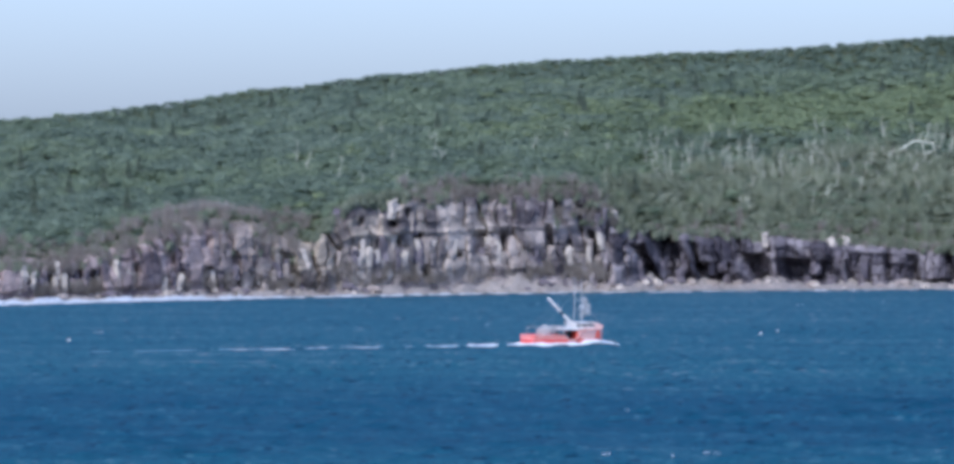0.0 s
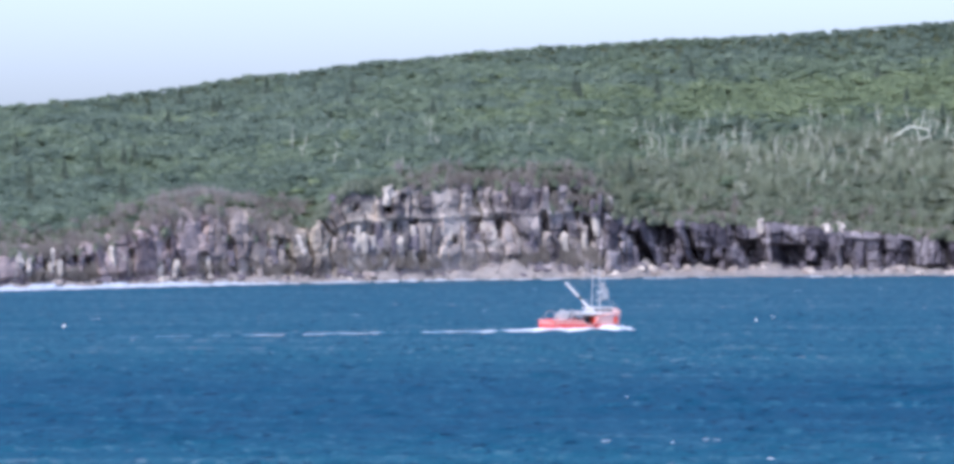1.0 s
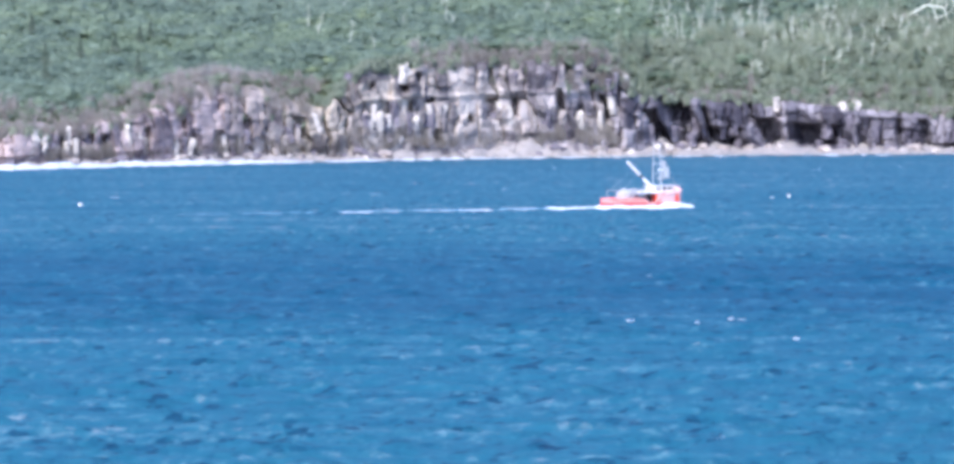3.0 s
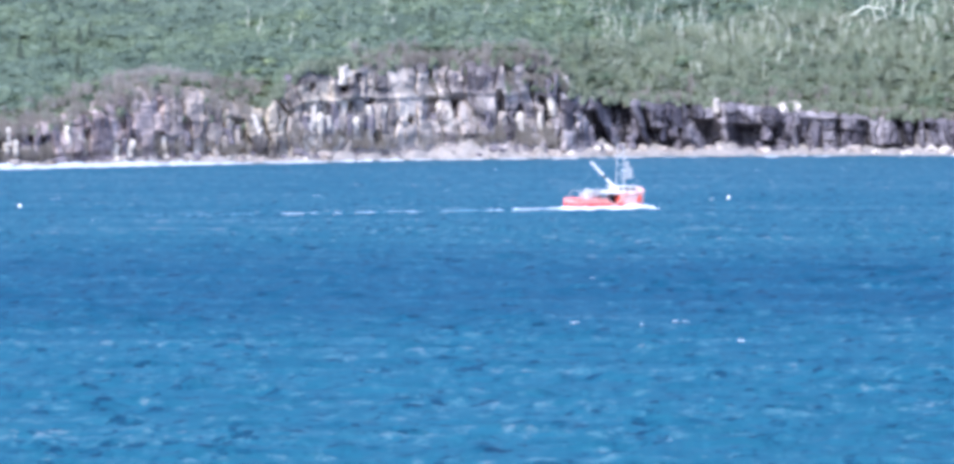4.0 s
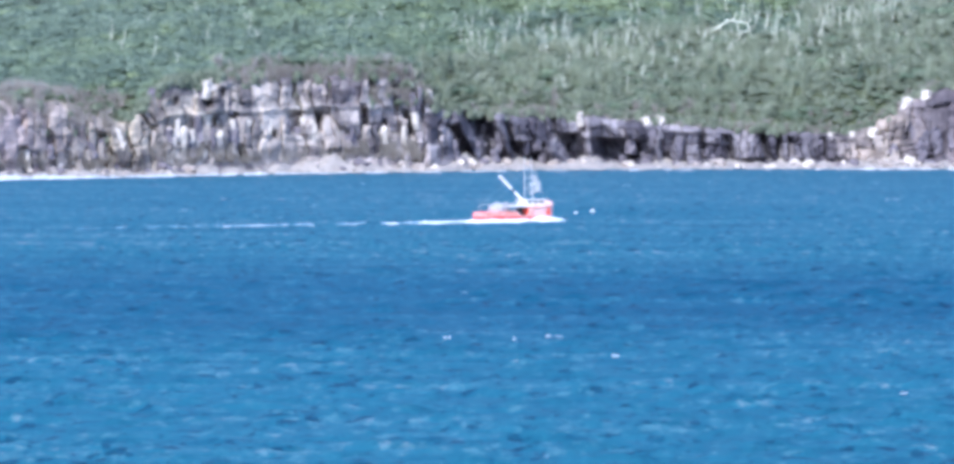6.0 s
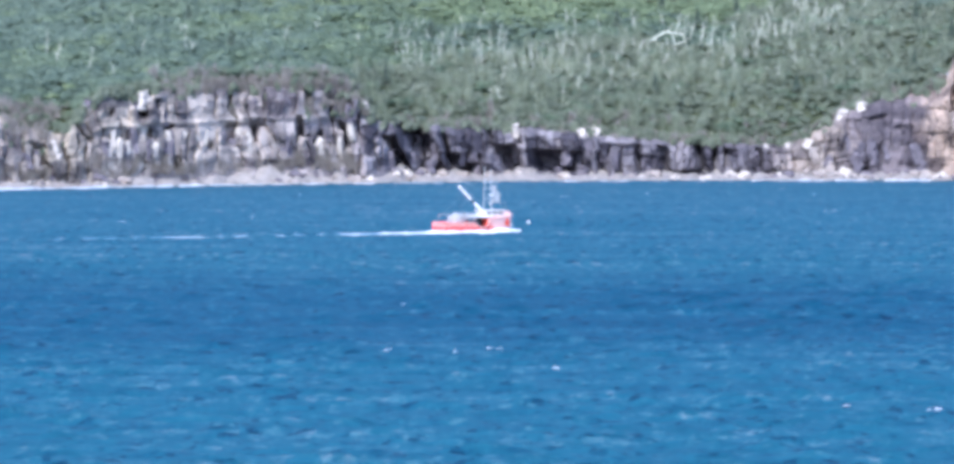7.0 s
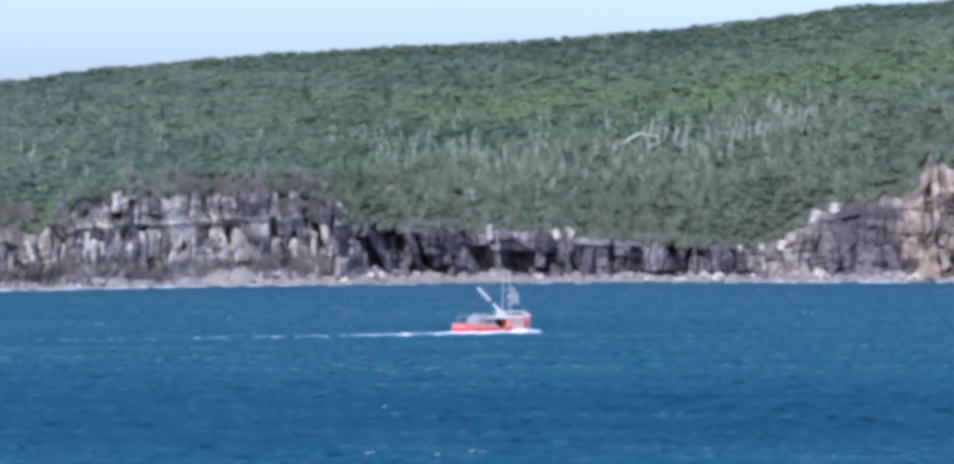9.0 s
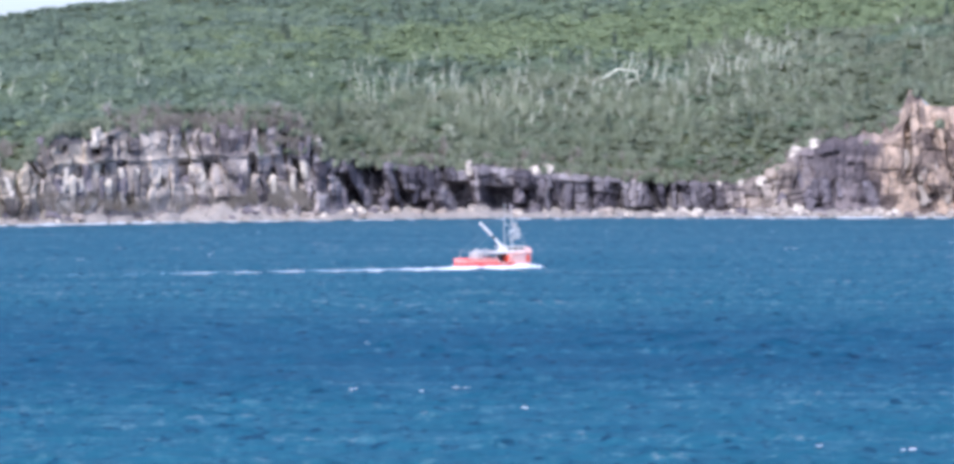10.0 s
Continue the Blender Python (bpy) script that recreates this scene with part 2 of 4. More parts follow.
    nt.links.new(relief.outputs[0], own.inputs["Normal"])
    nt.links.new(relief.outputs[0], sheen.inputs["Normal"])
    both.inputs[0].default_value = 0.10
    nt.links.new(own.outputs[0], both.inputs[1])
    nt.links.new(sheen.outputs[0], both.inputs[2])
    nt.links.new(both.outputs[0], nt.nodes["Material Output"].inputs["Surface"])
    nt.nodes.remove(p)
    return m


M_WATER = water_material()

# ---- the land: stations run along the shore in metres, fanning out inland ----
SHORE = [(-900, 1500), (-400, 1380), (-160, 1290), (-112, 1305), (-103, 1311), (-50, 1393), (2, 1465), (55, 1505), (103, 1525), (170, 1528), (260, 1500), (500, 1520), (900, 1650)]
FOOT = [(-112, 7), (-60, 9), (-36, 9), (-28, 6), (20, 7), (30, 10), (40, 22), (70, 26), (105, 22), (125, 14), (133, 9), (170, 5), (200, 8), (900, 10)]
RUN = [(-112, 9), (-45, 11), (-36, 8), (-28, 9), (25, 9), (40, 7), (110, 7), (130, 12), (150, 11), (160, 7), (200, 9), (900, 20)]
TOP = [(-900, 10), (-400, 9), (-112, 8.7), (-90, 8.9), (-77, 11.0), (-70, 14.0), (-63, 15.8), (-57, 16.4), (-48, 15.0), (-44, 12.6), (-37.5, 11.6), (-35.5, 12.2),
       (-32, 15.4), (-27, 19.5), (-24, 20.1), (-16, 20.9), (-8, 21.2), (2, 22.3), (15, 22.8), (24, 22.8), (27, 19.2), (31, 15.2), (36, 13.4), (55, 12.4), (68, 12.4),
       (81, 11.0), (94, 9.6), (108, 8.8), (122, 8.4), (128, 11.8), (134, 16.0), (141, 18.8), (152, 20.6), (156, 22.8), (158.6, 28.8), (160.3, 28.2), (162, 25.5), (172, 25), (220, 26), (400, 20), (900, 15)]
CREST = [(-900, 18), (-300, 22), (-112, 35.2), (-103, 35.8), (-77, 38.9), (-64, 40.9), (-37, 45.4), (2, 51.0), (15, 52.0), (42, 54.8), (68, 56.4), (81, 57.5), (103, 60.2),
         (129, 63.9), (141, 65.6), (165, 67.1), (200, 70), (300, 73), (900, 50)]
DEPTH = 185.0     # from the cliff's foot to the crest of the hill


def fan(st, y):
    return st * y / 1480.0


def shore(st):
    return table(st, SHORE) + 2.5 * (layered(st * 0.09, 3.1, seed=5) - 0.5)


def cliff_foot(st):
    return shore(st) + table(st, FOOT)


def cliff_back(st):
    return cliff_foot(st) + table(st, RUN)


def top_height(st):
    return table(st, TOP) + 1.3 * (layered(st * 0.35, 8.2, seed=9) - 0.5)


def hill(st, y):
    """Height of the ground inland of the cliff."""
    y0 = cliff_back(st)
    s = np.clip((y - y0) / DEPTH, 0, 4)
    z0, z1 = top_height(st), table(st, CREST) + 1.0
    wide = sum(table(st + k, TOP) for k in range(-32, 33, 8)) / 9
    k = np.clip(s / 0.14, 0, 1)
    z0 = z0 + (wide - z0) * k * k * (3 - 2 * k)
    up = np.where(s < 1, np.clip(s, 0, 1) ** 0.92, 1 + 0.0 * s)
    z = z0 + (z1 - z0) * up + 0.5 * np.exp(-((s - 0.99) / 0.03) ** 2) - np.clip(s - 1.02, 0, 3) * 14.0
    return z + 2.4 * (layered(st * 0.035, y * 0.03, seed=21) - 0.5) * np.clip(s * 6, 0, 1)


def blocks(st, z, seed, width, height):
    """Broken upright blocks of uneven size: how far each stands out, the crevices between them, and a random number a block."""
    warped = st / width + 1.3 * smooth_noise(st / width * 0.4, z * 0.03, seed=seed) + 0.25 * smooth_noise(st * 0.3, z * 0.4, seed=seed + 7)
    cell = np.floor(warped)
    fr = warped - cell
    tall = height * (0.5 + 1.3 * lattice(cell, cell * 0 + 5, cell * 0, seed))
    zz = z / tall + lattice(cell, cell * 0 + 9, cell * 0, seed) + 0.25 * smooth_noise(st * 0.5, z * 0.1, seed=seed + 3)
    zc = np.floor(zz)
    fz = zz - zc
    out = 0.6 * lattice(cell, zc, cell * 0, seed) + 0.4 * lattice(cell, cell * 0 + 3, cell * 0, seed)
    crack = np.exp(-((np.minimum(fr, 1 - fr)) / 0.085) ** 2) * 1.5 * lattice(cell, cell * 0 + 31, cell * 0, seed) * np.clip(3.2 * (smooth_noise(st * 0.22, z * 0.24, seed=seed + 11) - 0.34), 0, 1)
    bed = np.exp(-((np.minimum(fz, 1 - fz)) / 0.06) ** 2) * np.clip(3 * (smooth_noise(st * 0.2, z * 0.3, seed=seed + 13) - 0.4), 0, 1)
    return out - 0.95 * crack - 0.35 * bed, lattice(cell, zc + 17, cell * 0 + 2, seed)


# hollows worn into the face, and ribs that stand out of it (negative depth):
# station, half width, depth, lean, lowest and highest level (0 to 1)
HOLLOWS = [(42.4, 2.9, 10, 0.45, 0.0, 0.97), (36.8, 1.4, 7, 0.5, 0.0, 0.75), (26.2, 0.8, 6, 0.2, 0.0, 0.62), (51.0, 3.7, 9, 0.1, 0.0, 0.48), (47.8, 0.6, 5, 0.3, 0.2, 0.85),
           (60.6, 2.3, 9, 0.35, 0.0, 0.66), (57.6, 0.7, 4, 0.2, 0.6, 1.0), (63.8, 0.6, 4, 0.2, 0.6, 1.0), (70.5, 4.6, 8, 0.0, 0.08, 0.56), (80.5, 0.9, 4, 0.2, 0.0, 0.6), (84.5, 0.8, 4, 0.1, 0.0, 0.6),
           (89.0, 0.7, 4, 0.1, 0.1, 0.8), (94.6, 1.1, 5, 0.2, 0.0, 0.8), (98.6, 3.6, 4, 0.0, 0.0, 0.16), (102.4, 1.0, 5, 0.3, 0.1, 0.92), (105.8, 0.6, 4, 0.1, 0.0, 0.85), (108.4, 0.8, 4, 0.0, 0.2, 0.8),
           (115.4, 0.7, 4, 0.05, 0.0, 0.85), (-41, 1.8, 4, 0.0, 0.1, 0.75), (-58.4, 1.3, 4, 0.2, 0.0, 0.4), (-83, 1.2, 4, 0.1, 0.0, 0.6), (-86.4, 0.8, 3, 0.0, 0.5, 0.9), (-52, 0.8, 3, 0.1, 0.1, 0.6),
           (-66, 1.0, 3, 0.2, 0.4, 0.75), (-74, 0.7, 3, 0.0, 0.1, 0.6), (-93, 0.9, 4, 0.1, 0.1, 0.8), (-20.4, 1.4, 4, 0.0, 0.42, 0.6), (-11.4, 0.7, 6, 0.25, 0.1, 0.62), (-13.6, 0.6, 5, -0.2, 0.1, 0.62),
           (-15.6, 0.9, 4, 0.3, 0.66, 0.9), (-11.6, 0.7, 4, 0.3, 0.72, 0.88), (-17.0, 0.6, 4, 0.0, 0.3, 0.6), (0.4, 1.3, 6, 0.0, 0.34, 0.6), (-4.0, 0.7, 4, 0.0, 0.3, 0.42), (5.8, 0.6, 4, 0.0, 0.3, 0.6),
           (16.2, 0.7, 6, 0.1, 0.3, 0.66), (20.4, 0.6, 4, 0.1, 0.2, 0.5), (23.4, 0.6, 4, 0.1, 0.55, 0.9), (18.0, 0.6, 4, 0.05, 0.7, 0.95), (8.0, 0.5, 3, 0.0, 0.68, 0.9), (0.4, 0.5, 3, 0.0, 0.68, 0.92),
           (-27.5, 1.0, 3, -0.2, 0.7, 0.82), (141.4, 2.2, 3, 0.0, 0.7, 0.78), (146, 1.4, 3, 0.0, 0.55, 0.62), (138, 1.8, 4, -0.2, 0.04, 0.2), (131, 1.3, 3, 0.0, 0.1, 0.3), (158.4, 0.7, 5, 0.03, 0.3, 0.8), (161.4, 0.7, 4, 0.3, 0.05, 0.35),
           (39.2, 1.4, -3.0, 0.45, 0.0, 1.0), (46.2, 1.2, -2.5, 0.25, 0.0, 1.0), (31.3, 2.8, -2.4, 0.1, 0.0, 0.7), (55.8, 1.3, -4.0, 0.2, 0.0, 0.5), (65.0, 1.2, -2.0, 0.2, 0.0, 0.9), (-19.4, 1.6, -2.0, -0.35, 0.6, 0.97)]


def face_profile(S, L):
    """How far back the face lies at level L (0 foot, 1 top), as a share of the cliff's run."""
    head = np.clip((S + 33) / 4, 0, 1) * np.clip((34 - S) / 6, 0, 1)
    plain_level = L
    L = np.clip(L + 0.09 * (layered(S * 0.13, 4.4, seed=37) - 0.5) * np.sin(np.pi * L), 0, 1)
    tiers = np.interp(L, [0, 0.22, 0.27, 0.57, 0.595, 0.615, 0.64, 0.93, 1], [0, 0.38, 0.42, 0.60, 0.53, 0.51, 0.60, 0.84, 1])
    plain = np.interp(plain_level, [0, 0.1, 0.15, 0.8, 0.92, 1], [0, 0.2, 0.25, 0.55, 0.75, 1])
    return head * tiers + (1 - head) * plain, head


def build_cliff():
    st = np.concatenate([np.linspace(-420, -128, 60), np.arange(-127, 195, 0.26), np.linspace(197, 480, 60)])
    lev = np.linspace(0, 1, 90)
    S, L = np.meshgrid(st, lev)
    foot, run, top = cliff_foot(S), table(S, RUN), top_height(S)
    prof, head = face_profile(S, L)
    z = 0.7 + (top - 0.7) * L
    lean = S + 0.3 * (z - 5) * (smooth_noise(S * 0.06, 0.5, seed=31) - 0.3)
    wander = 2.6 * (layered(S * 0.16, z * 0.22, seed=35) - 0.5)
    big, t1 = blocks(lean + 1.5 * wander, z, 40, 4.2, 4.5)
    mid, t2 = blocks(lean + 1.1 + wander, z + wander, 41, 1.9, 2.6)
    fine, t3 = blocks(lean + wander, z + wander, 42, 0.9, 1.1)
    env = np.clip(np.sin(np.pi * np.clip(L, 0, 1)) * 1.6, 0, 1)
    scree = np.clip(1 - L / 0.25, 0, 1) * head
    rec = np.clip((S - 30) / 6, 0, 1) * np.clip((123 - S) / 5, 0, 1)
    out = env * ((2.6 * big + (1.5 + 0.3 * rec) * mid + 0.45 * fine) * (1 - 0.7 * scree) + 6.0 * (layered(S * 0.07, z * 0.09, seed=50) - 0.5) + 1.6 * (layered(S * 0.45, z * 0.4, seed=53) - 0.5))
    purple = np.clip((S - 133) / 4, 0, 1) * np.clip((153 - S) / 3, 0, 1)
    out = out * (1 - 0.55 * purple) + env * purple * 3.2 * (layered(S * 0.5, z * 0.22, seed=57) - 0.5)
    for c, w, d, k, lo, h in HOLLOWS:
        reach = np.clip((h - L) / 0.06, 0, 1) * np.clip((L - lo) / 0.05, 0, 1)
        wide = w * (0.75 + 0.5 * smooth_noise(z * 0.5, c, seed=66))
        out = out - d * reach * np.exp(-((S - c - k * (6 - z)) / wide) ** 4)
    y = foot + run * prof - out
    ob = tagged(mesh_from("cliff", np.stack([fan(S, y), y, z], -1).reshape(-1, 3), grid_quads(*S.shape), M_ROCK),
                "weathered grey and tan sea cliff with upright columns and dark crevices", "cliff", kind="structure")
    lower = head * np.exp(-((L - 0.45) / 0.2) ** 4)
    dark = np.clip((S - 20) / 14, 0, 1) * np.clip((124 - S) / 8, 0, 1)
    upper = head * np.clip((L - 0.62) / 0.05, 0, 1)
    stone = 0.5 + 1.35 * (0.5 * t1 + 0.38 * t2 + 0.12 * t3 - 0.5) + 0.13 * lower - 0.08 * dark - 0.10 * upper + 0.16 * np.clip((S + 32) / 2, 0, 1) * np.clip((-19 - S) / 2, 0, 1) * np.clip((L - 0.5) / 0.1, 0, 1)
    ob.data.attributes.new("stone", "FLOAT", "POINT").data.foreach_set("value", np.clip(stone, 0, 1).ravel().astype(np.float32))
    return ob


def build_ground():
    st = np.concatenate([np.linspace(-900, -140, 40), np.arange(-135, 205, 2.0), np.linspace(215, 900, 40)])
    dep = np.concatenate([np.linspace(0, 1.0, 70), np.linspace(1.03, 3.6, 30)])
    S, D = np.meshgrid(st, dep)
    y = cliff_back(S) - 0.3 + D * DEPTH
    z = hill(S, y)
    return tagged(mesh_from("ground", np.stack([fan(S, y), y, z], -1).reshape(-1, 3), grid_quads(*S.shape), M_SOIL, True),
                  "rough hillside of dark green undergrowth above the cliff", "hillside", kind="structure")


def beach_height(S, D):
    """D: 0 under the water, 1 at the cliff's foot."""
    cone = sum(h * np.exp(-((S - c) / w) ** 2) for c, w, h in ((8, 9, 2.9), (38, 4, 2.0), (-18, 5, 1.2), (64, 3, 1.2), (130, 5, 0.9), (-2, 3, 0.8)))
    z = np.interp(D, [0, 0.4, 0.55, 0.9, 1.0], [-1.2, 0.0, 0.45, 1.0, 1.7])
    return z + cone * np.clip((D - 0.5) * 2.2, 0, 1) + 2.6 * (layered(S * 0.33, D * 4, seed=70) - 0.5) * np.clip(D * 2, 0, 1) + 1.1 * (layered(S * 1.2, D * 9, seed=73) - 0.5) * np.clip((D - 0.35) * 4, 0, 1)


def build_beach():
    st = np.concatenate([np.linspace(-420, -128, 60), np.arange(-127, 195, 0.5), np.linspace(197, 480, 60)])
    S, D = np.meshgrid(st, np.linspace(0, 1, 26))
    y0, y1 = shore(S) - 6, cliff_foot(S) + 3.0
    y = y0 + (y1 - y0) * D
    return tagged(mesh_from("beach", np.stack([fan(S, y), y, beach_height(S, D)], -1).reshape(-1, 3), grid_quads(*S.shape), M_BEACH, True),
                  "narrow pale pebble beach with low scree cones", "beach", kind="structure")


def build_water():
    t = np.concatenate([-np.geomspace(4, 0.085, 24), np.linspace(-0.083, 0.125, 360), np.geomspace(0.127, 4, 24)])
    rows = np.concatenate([[-4000, -600, 0, 60, 150, 230, 290], np.geomspace(330, 1560, 720), np.linspace(1570, 2200, 8), [3000, 4400]])
    T, Y = np.meshgrid(t, rows)
    X = T * np.maximum(Y, 60)
    rng = np.random.default_rng(4)
    z = np.zeros_like(X)
    for i in range(26):
        wl = 1.6 * 1.07 ** (i * 0.85) * rng.uniform(0.9, 1.15)
        ang = radians(-100) + rng.normal(0, 0.55)
        ph = rng.uniform(0, 6.28)
        amp = 0.018 * wl ** 0.6
        s = np.sin(2 * np.pi / wl * (X * math.cos(ang) + Y * math.sin(ang)) + ph)
        fade = np.clip(wl / (np.maximum(Y, 60) * 0.00216 * 1.5) - 0.6, 0, 1)     # ripples merge into sheen far out
        z += amp * fade * (np.exp(s) - 1.27)
    gust = 0.55 + 0.9 * layered(X * 0.02, Y * 0.012, seed=81)
    inside = np.clip((Y - 300) / 40, 0, 1) * np.clip((1560 - Y) / 30, 0, 1) * np.clip((T + 0.085) / 0.004, 0, 1) * np.clip((0.127 - T) / 0.004, 0, 1)
    z = z * gust * inside
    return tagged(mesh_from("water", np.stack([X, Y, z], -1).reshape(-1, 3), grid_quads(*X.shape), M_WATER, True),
                  "deep blue choppy sea filling the bay", "sea", kind="structure")


def build_surf():
    """Broken white water along the shoreline, higher where the swell meets the shore."""
    st = np.arange(-127, 190, 0.3)
    S, D = np.meshgrid(st, np.linspace(0, 1, 12))
    h = np.interp(S, [-127, -103, -50, -30, 20, 100, 120, 150, 190], [1.3, 1.25, 1.0, 0.7, 0.4, 0.34, 0.45, 0.6, 0.9])
    h = h * (0.35 + 1.2 * layered(S * 0.12, 2.2, seed=90)) * (0.5 + layered(S * 0.9, D * 3, seed=92))
    gate = np.interp(S, [-127, -90, -30, 0, 190], [-0.3, -0.3, 0.1, 0.28, 0.3])
    h = h * np.clip((layered(S * 0.09, 5.5, seed=97) - gate) * 2.0, 0, 1) * np.clip((layered(S * 0.35, 9.5, seed=98) - 0.33) * 5, np.interp(S, [-45, -25], [0.6, 0.15]), 1)
    z = -0.25 + (h + 0.2) * np.sin(np.pi * D) ** 0.8
    y = shore(S) - 13 + 9 * D + 3 * (layered(S * 0.07, 1.0, seed=94) - 0.5)
    return tagged(mesh_from("surf", np.stack([fan(S, y), y, z], -1).reshape(-1, 3), grid_quads(*S.shape), M_WASH, True),
                  "pale surf breaking along the foot of the beach", "surf", kind="stuff")


build_water()
build_ground()
build_cliff()
build_beach()
build_surf()


# ---- woods ----
def ball_quads():
    """A cube cut into 24 faces and rounded."""
    bm = bmesh.new()
    bmesh.ops.create_cube(bm, size=2)
    bmesh.ops.subdivide_edges(bm, edges=bm.edges[:], cuts=1, use_grid_fill=True)
    v = np.array([p.co.normalized() for p in bm.verts])
    bm.verts.index_update()
    q = np.array([[p.index for p in f.verts] for f in bm.faces])
    bm.free()
    return v, q


BALL_V, BALL_Q = ball_quads()


def crown_shape(rng, clumps, leaves, lift=0.35, tall=1.0, loose=1.0):
    """Unit crown: several lumpy clumps with many small leaf sprays that stick out unevenly. Radius and height about 1."""
    vs, qs, n = [], [], 0
    cents = []
    for i in range(clumps):
        a, r = rng.uniform(0, 6.28), rng.uniform(0.1, 0.55) * (i > 0)
        c = np.array([math.cos(a) * r, math.sin(a) * r, lift + rng.uniform(0.15, 0.55) * tall - 0.25 * r])
        rad = rng.uniform(0.36, 0.56)
        cents.append((c, rad))
        v = BALL_V * rad * rng.uniform(0.75, 1.25, (len(BALL_V), 1)) * np.array([1, 1, 0.85 * tall])
        low = v[:, 2] < 0
        v[low] *= np.array([1.25, 1.25, 1.5])                     # foliage hangs down to the undergrowth
        vs.append(v + c)
        qs.append(BALL_Q + n)
        n += len(v)
    for i in range(leaves):
        c, rad = cents[rng.integers(len(cents))]
        d = rng.normal(size=3)
        d[2] = abs(d[2]) * 0.9 - 0.25
        d /= np.linalg.norm(d)
        mid = c + d * rad * rng.uniform(0.85, 1.35) * loose * np.array([1, 1, 0.9 * tall])
        u = rng.normal(size=3) * np.array([0.5, 0.5, 1.1]) + np.array([0.2, 0, 0.7])
        u -= d * u.dot(d) * 0.4
        u /= np.linalg.norm(u)
        w = np.cross(d, u) + 0.5 * rng.normal(size=3) * 0.6
        w /= np.linalg.norm(w)
        s1, s2 = rng.uniform(0.12, 0.34), rng.uniform(0.05, 0.10)
        vs.append(np.stack([mid - u * s1, mid - w * s2, mid + u * s1, mid + w * s2]))
        qs.append(np.arange(4)[None, :] + n)
        n += 4
    return np.concatenate(vs), np.concatenate(qs)


def spiky_shape(rng, sticks):
    """Leafless scrub: a fan of thin upright twigs, each a narrow three-sided blade."""
    vs, qs, n = [], [], 0
    for i in range(sticks):
        a, r = rng.uniform(0, 6.28), rng.uniform(0, 0.5)
        p = np.array([math.cos(a) * r, math.sin(a) * r, 0.0])
        tip = p + np.array([rng.normal(0, 0.28), rng.normal(0, 0.28), rng.uniform(0.5, 1.1)])
        w = rng.uniform(0.03, 0.065)
        b = rng.uniform(0, 6.28)
        e = np.array([math.cos(b), math.sin(b), 0]) * w
        g = np.array([-math.sin(b), math.cos(b), 0]) * w
        vs.append(np.stack([p - e, p + e, tip + e * 0.4, tip - e * 0.4, p - g, p + g, tip + g * 0.4, tip - g * 0.4]))
        qs.append(np.array([[0, 1, 2, 3], [4, 5, 6, 7]]) + n)
        n += 8
    return np.concatenate(vs), np.concatenate(qs)


def scatter(shapes, pos, size, height, rng):
    """Copies of shapes set at pos, turned at random, as one pair of arrays."""
    vs, qs, n = [], [], 0
    pick = rng.integers(len(shapes), size=len(pos))
    turn = rng.uniform(0, 6.28, len(pos))
    for k, (v, q) in enumerate(shapes):
        idx = np.nonzero(pick == k)[0]
        if not len(idx):
            continue
        c, s = np.cos(turn[idx])[:, None], np.sin(turn[idx])[:, None]
        x = (v[None, :, 0] * c - v[None, :, 1] * s) * size[idx, None] + pos[idx, 0:1]
        y = (v[None, :, 0] * s + v[None, :, 1] * c) * size[idx, None] + pos[idx, 1:2]
        z = v[None, :, 2] * height[idx, None] + pos[idx, 2:3]
        vs.append(np.stack([x, y, z], -1).reshape(-1, 3))
        qs.append((q[None] + (np.arange(len(idx)) * len(v))[:, None, None]).reshape(-1, 4) + n)
        n += len(idx) * len(v)
    return np.concatenate(vs), np.concatenate(qs)


